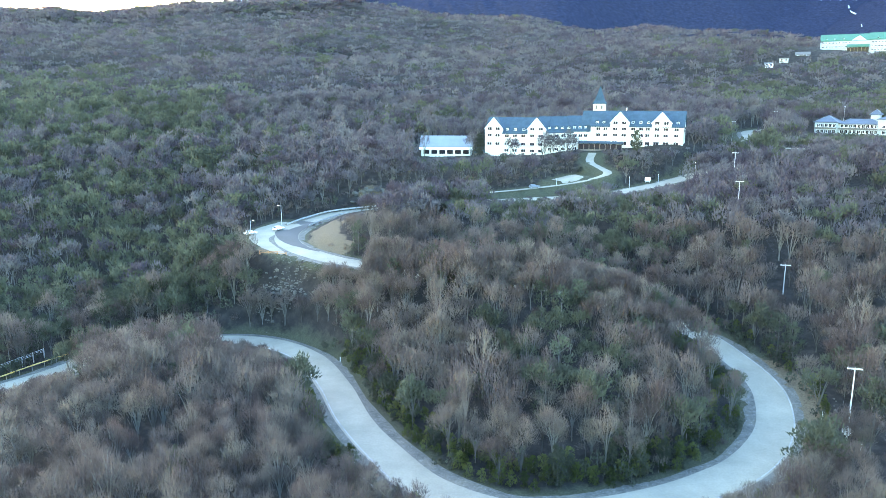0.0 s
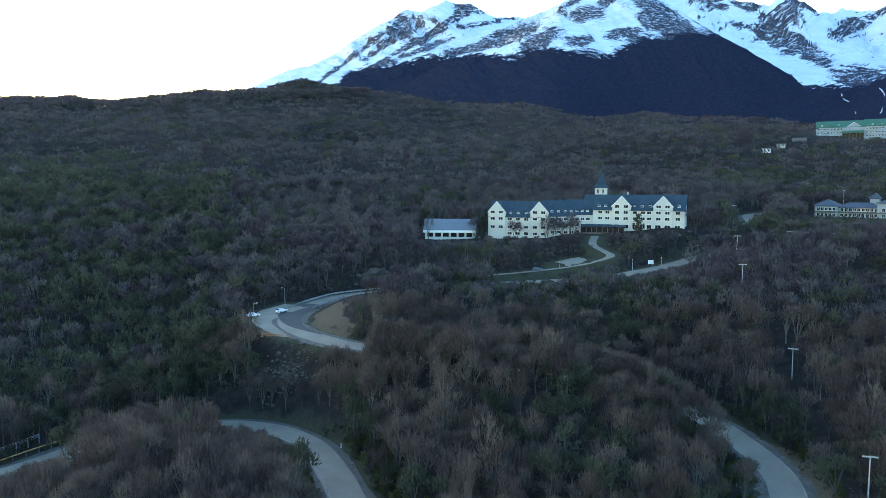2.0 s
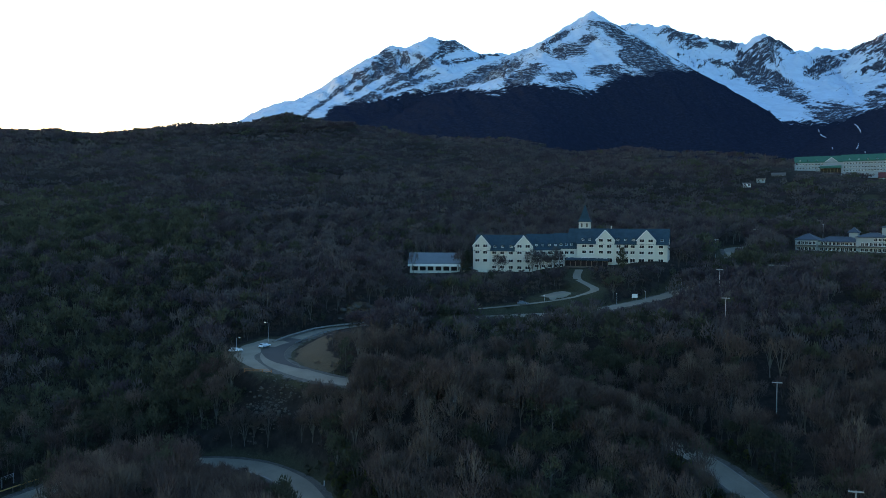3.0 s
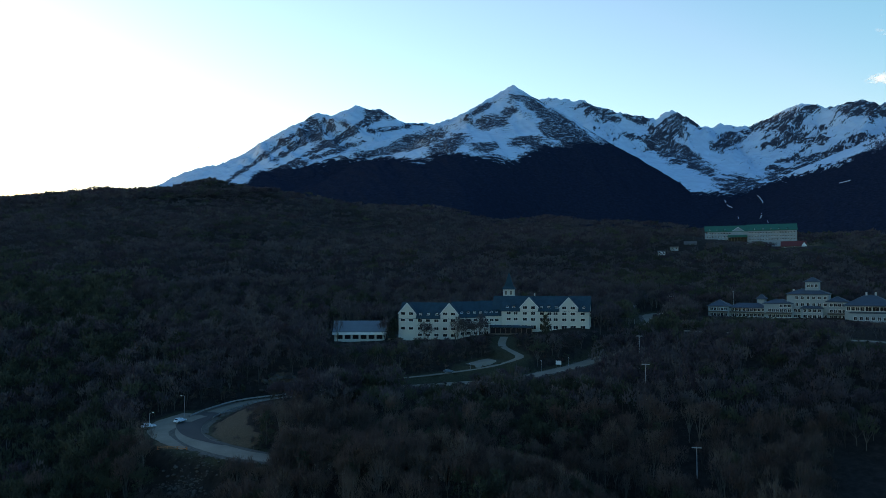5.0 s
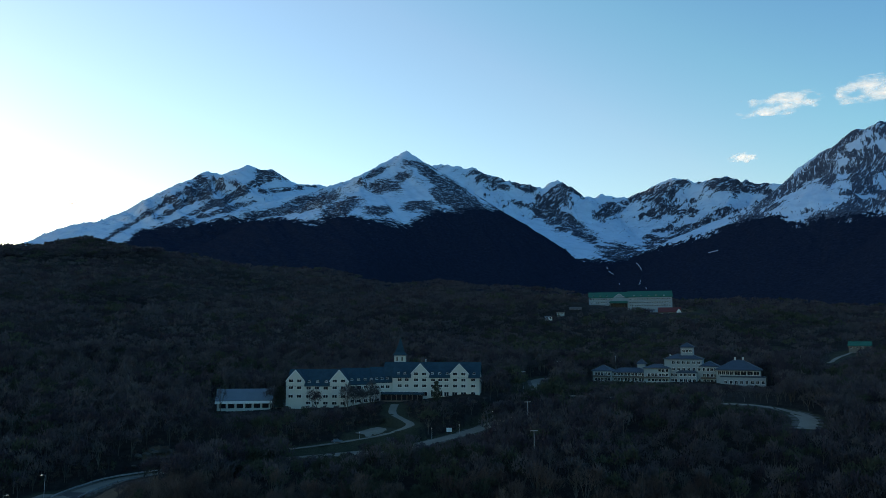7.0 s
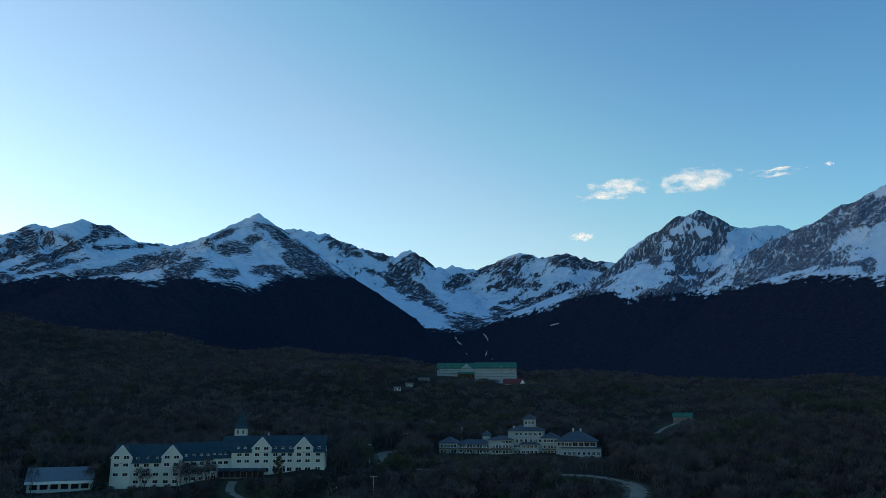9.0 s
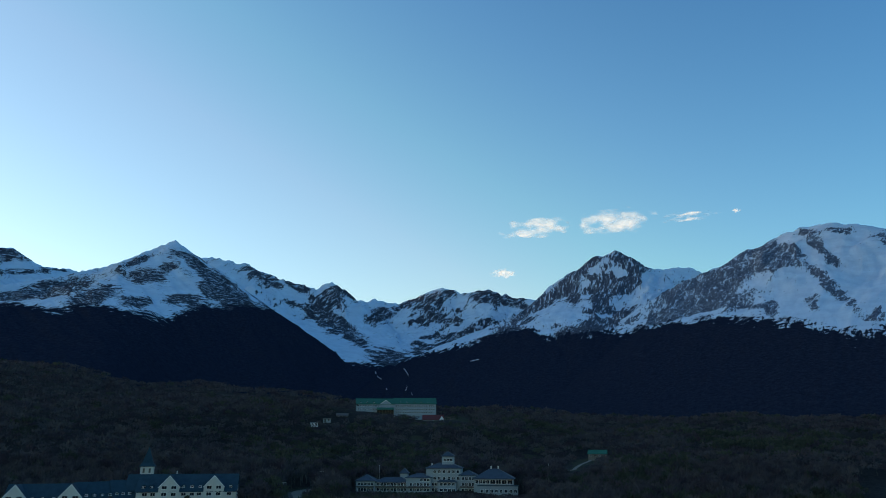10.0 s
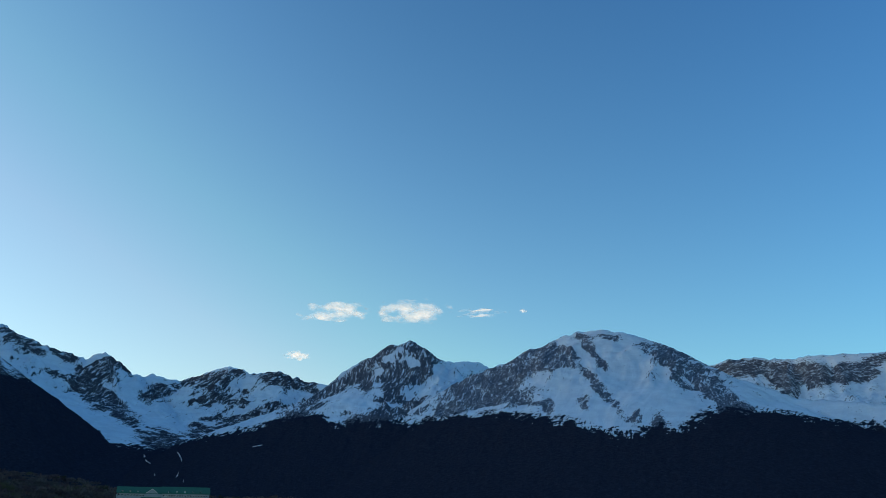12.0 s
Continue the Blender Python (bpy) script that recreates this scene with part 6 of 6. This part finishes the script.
# ---- cars ----
def car(x, y, z, turn, paint, label):
    root = empty("car", (x, y, z), turn)
    tagged(root, label, "car")
    L, Wd = 4.3, 1.75
    side = [(-2.15, 0.35), (-2.1, 0.8), (-1.9, 0.95), (-1.55, 1.4), (0.25, 1.46), (0.95, 0.98), (1.95, 0.82), (2.15, 0.62), (2.15, 0.35)]
    bm = bmesh.new()
    solid(bm, side, "y", -Wd / 2, Wd / 2)
    for v in bm.verts:
        if v.co.z > 1.2:
            v.co.y *= 0.8
    bmesh.ops.bevel(bm, geom=bm.edges[:], offset=0.06, segments=2, affect="EDGES")
    part("body", bm, paint, root)
    bm = bmesh.new()
    solid(bm, [(-1.72, 0.98), (-1.42, 1.36), (0.2, 1.40), (0.82, 0.99)], "y", -Wd / 2 * 0.93, Wd / 2 * 0.93)
    for v in bm.verts:
        if v.co.z > 1.2:
            v.co.y *= 0.9
    part("side_glass", bm, MAT["glass"], root)
    for sx, nm in ((0.62, "windscreen"), (-1.76, "rear_window")):
        bm = bmesh.new()
        if sx > 0:
            solid(bm, [(0.32, 1.43), (0.95, 1.0), (0.99, 1.02), (0.36, 1.46)], "y", -0.62, 0.62)
        else:
            solid(bm, [(-1.58, 1.36), (-1.86, 0.99), (-1.9, 1.01), (-1.62, 1.39)], "y", -0.62, 0.62)
        part(nm, bm, MAT["glass"], root)
    for wx in (-1.35, 1.35):
        for wy in (-0.8, 0.8):
            bm = bmesh.new()
            rod(bm, (wx, wy - 0.1, 0.32), (wx, wy + 0.1, 0.32), 0.32, 0.32, 14)
            w = part("wheel", bm, MAT["rubber"], root)
            bm = bmesh.new()
            rod(bm, (wx, wy - 0.11, 0.32), (wx, wy + 0.11, 0.32), 0.19, 0.19, 10)
            part("rim", bm, MAT["steel"], w)
    for wy in (-0.6, 0.6):
        bm = bmesh.new()
        box(bm, 2.08, 2.17, wy - 0.2, wy + 0.2, 0.6, 0.75)
        part("headlight", bm, MAT["trim"], root)
        bm = bmesh.new()
        box(bm, -2.15, -2.07, wy - 0.16, wy + 0.16, 0.68, 0.86)
        part("tail_light", bm, MAT["redroof"], root)
    return root


car(-64.6, 239.2, 25.25, 30, MAT["carwhite"], "white hatchback parked on the dusty lay-by")
car(-56.3, 244.4, 25.78, 60, MAT["carwhite"], "white saloon parked at the edge of the lay-by")
car(36.8, 291.2, 34.45, 8, MAT["greyroof"], "grey car on the hotel driveway")
car(10.3, 279.6, 30.62, 5, MAT["carwhite"], "white car on the upper road")
car(53.8, 283.4, 32.25, 4, MAT["carwhite"], "small white car on the road below the hotel")

# ---- fence and rail by the lower road ----
def rail_fence(a, b, n):
    root = empty("fence")
    tagged(root, "weathered two-rail timber fence on the bank above the road", "fence")
    a, b = Vector(a), Vector(b)
    pts = []
    for i in range(n):
        p = a.lerp(b, i / (n - 1))
        g = height_at(p.x, p.y)
        pts.append(Vector((p.x, p.y, max(p.z, g + 0.2))))
        bm = bmesh.new()
        box(bm, p.x - 0.1, p.x + 0.1, p.y - 0.1, p.y + 0.1, g - 0.3, pts[-1].z + 1.25)
        part("post", bm, MAT["steel"], root)
    for u, v in zip(pts[:-1], pts[1:]):
        for h in (0.45, 0.8, 1.15):
            bm = bmesh.new()
            rod(bm, u + Vector((0, 0, h)), v + Vector((0, 0, h)), 0.06, 0.06, 5)
            part("rail", bm, MAT["steel"], root)


rail_fence((-113.5, 156.0, 4.6), (-104.5, 180.5, 4.6), 9)

barrier = empty("guard_rail")
tagged(barrier, "low yellow-painted guard rail along the road edge", "guard rail")
line = spline([(-116, 148, 3.4), (-109, 160, 3.5), (-103, 172, 3.6), (-96.5, 183, 3.7)], 3.0)
for i, (u, v) in enumerate(zip(line[:-1], line[1:])):
    bm = bmesh.new()
    rod(bm, u + [0, 0, 0.75], v + [0, 0, 0.75], 0.16, 0.16, 6)
    part("rail", bm, MAT["yellow"], barrier)
    bm = bmesh.new()
    rod(bm, u + [0, 0, -0.6], u + [0, 0, 0.75], 0.08, 0.08, 6)
    part("post", bm, MAT["wood"], barrier)

upper = roads[0][0][(roads[0][0][:, 1] > 246) & (roads[0][0][:, 1] < 277.5) & (roads[0][0][:, 0] < -6)]
way = np.gradient(upper[:, :2], axis=0)
way /= np.linalg.norm(way, axis=1)[:, None]
for offset in (4.3, -4.4):
    rails = empty("guard_rail")
    tagged(rails, "grey steel guard rail on posts along the upper road", "guard rail")
    edge = np.column_stack([upper[:, :2] + np.stack([way[:, 1], -way[:, 0]], 1) * offset, upper[:, 2]])
    for u, v in zip(edge[:-1], edge[1:]):
        bm = bmesh.new()
        solid(bm, [(-0.05, 0.5), (0.02, 0.5), (0.06, 0.66), (0.0, 0.74), (0.06, 0.82), (0.02, 0.98), (-0.05, 0.98)], "x", 0.0, float(np.hypot(*(v - u)[:2])))
        piece("rail", bm, MAT["steel"], rails, pose(u[0], u[1], u[2], 0, -math.degrees(math.atan2(v[2] - u[2], np.hypot(*(v - u)[:2]))), math.degrees(math.atan2(v[1] - u[1], v[0] - u[0]))))
        bm = bmesh.new()
        box(bm, u[0] - 0.09, u[0] + 0.09, u[1] - 0.09, u[1] + 0.09, u[2] - 0.7, u[2] + 1.0)
        part("post", bm, MAT["wood"], rails)

kerb = empty("kerb_rail")
tagged(kerb, "curved pale concrete kerb beside the lower road", "kerb")
line = spline([(-18.2, 126, 4.9), (-15.8, 120.2, 4.9), (-13.0, 114.3, 4.9), (-9.0, 109.4, 5.0)], 1.6)
for u, v in zip(line[:-1], line[1:]):
    bm = bmesh.new()
    rod(bm, u + [0, 0, 0.25], v + [0, 0, 0.25], 0.15, 0.15, 6)
    part("block", bm, MAT["concrete"], kerb)

# ---- orange timber platform on the bend ----
deck = empty("timber_platform", (-51.5, 217.5, 0), -14)
tagged(deck, "orange-brown timber lookout platform on posts beside the bend", "platform")
for i in range(12):
    bm = bmesh.new()
    box(bm, -4.6 + i * 0.78, -3.9 + i * 0.78, -1.5, 1.5, 23.2, 23.32)
    part("board", bm, MAT["orange"], deck)
for sx in (-4.4, -1.5, 1.5, 4.4):
    bm = bmesh.new()
    box(bm, sx - 0.1, sx + 0.1, -1.45, -1.25, 17.0, 24.3)
    part("post", bm, MAT["orange"], deck)
for z in (23.8, 24.25):
    bm = bmesh.new()
    box(bm, -4.5, 4.5, -1.45, -1.35, z - 0.06, z + 0.06)
    part("railing", bm, MAT["orange"], deck)
for sx in (-3.0, 0.0, 3.0):
    bm = bmesh.new()
    rod(bm, (sx - 1.4, -1.35, 20.2), (sx + 1.4, -1.35, 23.1), 0.07, 0.07, 5)
    part("brace", bm, MAT["orange"], deck)


# ---- stones ----
def boulder_mesh(k):
    bm = bmesh.new()
    bmesh.ops.create_icosphere(bm, subdivisions=2, radius=0.5)
    for v in bm.verts:
        n = noise.noise(v.co * 2.1 + Vector((k * 7.3, 0, 0)))
        v.co *= 1 + 0.45 * n
        v.co.z *= 0.75
    me = bpy.data.meshes.new("boulder")
    bm.to_mesh(me)
    bm.free()
    me.materials.append(MAT["stone"])
    return me


rocks = [boulder_mesh(k) for k in range(5)]


def boulders(spots, label, group):
    for x, y, s in spots:
        ob = new("boulder", rocks[int(rng.integers(0, 5))])
        ob.matrix_basis = Matrix.LocRotScale((x, y, height_at(x, y) + s * 0.12), Euler((0, 0, rng.uniform(0, 6.28))), (s * rng.uniform(0.8, 1.4), s, s * rng.uniform(0.6, 1.1)))
        tagged(ob, label, "boulder", group)


boulders([(rng.normal(-46.5, 4.5), rng.normal(205.5, 2.6), rng.uniform(0.3, 1.1)) for _ in range(130)], "grey broken rock on the bare bank below the bend", "rocks on the bank")
heap = [(rng.normal(-46.5, 5.0), rng.normal(206.0, 2.8), rng.uniform(0.15, 0.55)) for _ in range(300)]
shape = np.array([p.co[:] for p in rocks[0].vertices])
tri = np.array([p.vertices[:] for p in rocks[0].polygons], np.int32)
which = np.zeros(len(heap), int)
hx = np.array(heap)
v, f = place([(shape, tri)], which, np.column_stack([hx[:, 0], hx[:, 1], height(hx[:, 0], hx[:, 1]) + hx[:, 2] * 0.1]), np.column_stack([hx[:, 2] * rng.uniform(0.8, 1.5, len(heap)), hx[:, 2], hx[:, 2] * rng.uniform(0.5, 1.0, len(heap))]), rng.uniform(0, 6.28, len(heap)))
tagged(mesh_object("scree", v, f, MAT["stone"]), "loose grey-brown broken stones on the bank below the bend", "scree", kind="stuff")
boulders([(rng.normal(-28, 3.5), rng.normal(281, 2.0), rng.uniform(0.8, 2.6)) for _ in range(40)], "weathered tan rock of the outcrop above the road", "rocks of the outcrop")
boulders([(81.5 + rng.normal() * 0.7 - 0.1 * (152 - y), y + rng.normal(), rng.uniform(0.25, 0.6)) for y in np.linspace(129, 168, 34)], "small pale stone along the road verge", "stones on the verge")
boulders([(61 + rng.normal() * 0.5 - i * 0.15, 138 + i, rng.uniform(0.2, 0.5)) for i in np.linspace(-14, 18, 24)], "small pale stone along the inner road edge", "stones on the verge")

for x, y, h in ((75.7, 135.1, 1.9), (76.7, 123.0, 1.6), (-26.3, 176.0, 1.1)):
    bm = bmesh.new()
    rod(bm, (0, 0, -0.3), (0, 0, h), 0.12, 0.1, 8)
    bmesh.ops.create_cube(bm, size=0.26, matrix=Matrix.Translation((0, 0, h + 0.02)))
    ob = part("marker_post", bm, MAT["trim"])
    ob.matrix_basis = pose(x, y, height_at(x, y), 4, 3, 10)
    tagged(ob, "white marker post standing on the verge", "post", "marker posts")

bm = bmesh.new()
bmesh.ops.create_cone(bm, cap_ends=True, segments=20, radius1=1.1, radius2=1.0, depth=0.8, matrix=Matrix.Translation((0, 0, 0.4)))
bmesh.ops.bevel(bm, geom=bm.edges[:], offset=0.12, segments=2, affect="EDGES")
ob = part("concrete_ring", bm, MAT["concrete"])
ob.matrix_basis = pose(77.7, 129.5, height_at(77.7, 129.5), 8, 6, 0)
tagged(ob, "pale round concrete ring lying on the verge", "concrete ring")


# ---- clouds ----
def cloud_material():
    m, nt, b = material("cloud_vapour", 1.0)
    out = nt.nodes["Material Output"]
    b.inputs["Base Color"].default_value = (0.95, 0.93, 0.92, 1)
    # added glow stands in for the sunlight on the clouds
    b.inputs["Emission Color"].default_value = (1.0, 0.97, 0.97, 1)
    b.inputs["Emission Strength"].default_value = 0.2
    tc = nt.nodes.new("ShaderNodeTexCoord")
    ln = nt.nodes.new("ShaderNodeVectorMath")
    ln.operation = "LENGTH"
    flat = nt.nodes.new("ShaderNodeMapping")
    flat.inputs["Scale"].default_value = (1, 0, 1)
    nt.links.new(tc.outputs["Object"], flat.inputs[0])
    nt.links.new(flat.outputs[0], ln.inputs[0])
    n = node(nt, "ShaderNodeTexNoise", Scale=1.1, Detail=4.0, Roughness=0.5)
    mp = nt.nodes.new("ShaderNodeMapping")
    mp.inputs["Scale"].default_value = (2.6, 1.5, 1.2)
    geo = nt.nodes.new("ShaderNodeObjectInfo")
    add = nt.nodes.new("ShaderNodeVectorMath")
    nt.links.new(tc.outputs["Object"], add.inputs[0])
    nt.links.new(geo.outputs["Location"], add.inputs[1])
    nt.links.new(add.outputs[0], mp.inputs[0])
    nt.links.new(mp.outputs[0], n.inputs["Vector"])
    v = calc(nt, "ADD", calc(nt, "SUBTRACT", 0.62, ln.outputs["Value"]), calc(nt, "MULTIPLY", calc(nt, "SUBTRACT", n.outputs["Fac"], 0.5), 2.0))
    a = spread(nt, 0.0, 1.0)(v)
    clear = nt.nodes.new("ShaderNodeBsdfTransparent")
    thin = nt.nodes.new("ShaderNodeBsdfTranslucent")
    thin.inputs[0].default_value = (0.95, 0.93, 0.92, 1)
    body = nt.nodes.new("ShaderNodeMixShader")
    body.inputs[0].default_value = 0.5
    nt.links.new(b.outputs[0], body.inputs[1])
    nt.links.new(thin.outputs[0], body.inputs[2])
    ms = nt.nodes.new("ShaderNodeMixShader")
    nt.links.new(a, ms.inputs[0])
    nt.links.new(clear.outputs[0], ms.inputs[1])
    nt.links.new(body.outputs[0], ms.inputs[2])
    nt.links.new(ms.outputs[0], out.inputs["Surface"])
    return m


vapour = cloud_material()
for k, (a, e, w, h) in enumerate(((41.0, 17.0, 5.4, 1.35), (47.3, 17.2, 5.4, 1.7), (52.8, 17.1, 3.8, 0.5), (56.4, 17.2, 0.6, 0.3), (38.3, 13.55, 2.0, 0.7), (-22.8, 8.7, 4.0, 1.6), (-12.2, 10.0, 1.6, 0.8))):
    c = Vector(at(a, e, 4450))
    bm = bmesh.new()
    bmesh.ops.create_icosphere(bm, subdivisions=4, radius=1.0)
    for v in bm.verts:
        v.co *= 1 + 0.25 * noise.noise(v.co * 2.0 + Vector((k * 5.1, 0, 0)))
    ob = part("cloud", bm, vapour)
    half = 4650 * math.radians(w) / 2 * 1.3
    ob.matrix_basis = Matrix.LocRotScale(c, Euler((0, 0, -radians(a))), (half, half * 0.3, 4650 * math.radians(h) / 2 * 1.3))
    tagged(ob, "small white cloud with wispy edges in a clear sky", "cloud", "clouds", "structure")

# shed half hidden on the west slope
shed = empty("shed")
tagged(shed, "small timber shed with teal sheet roof among trees", "shed")
gable_wing(shed, pose(-92.0, 325.0, height_at(-86, 325) - 0.2, 0, 0, 14), 17, 7, 2.6, 4.6, MAT["wood"], MAT["greenroof"])
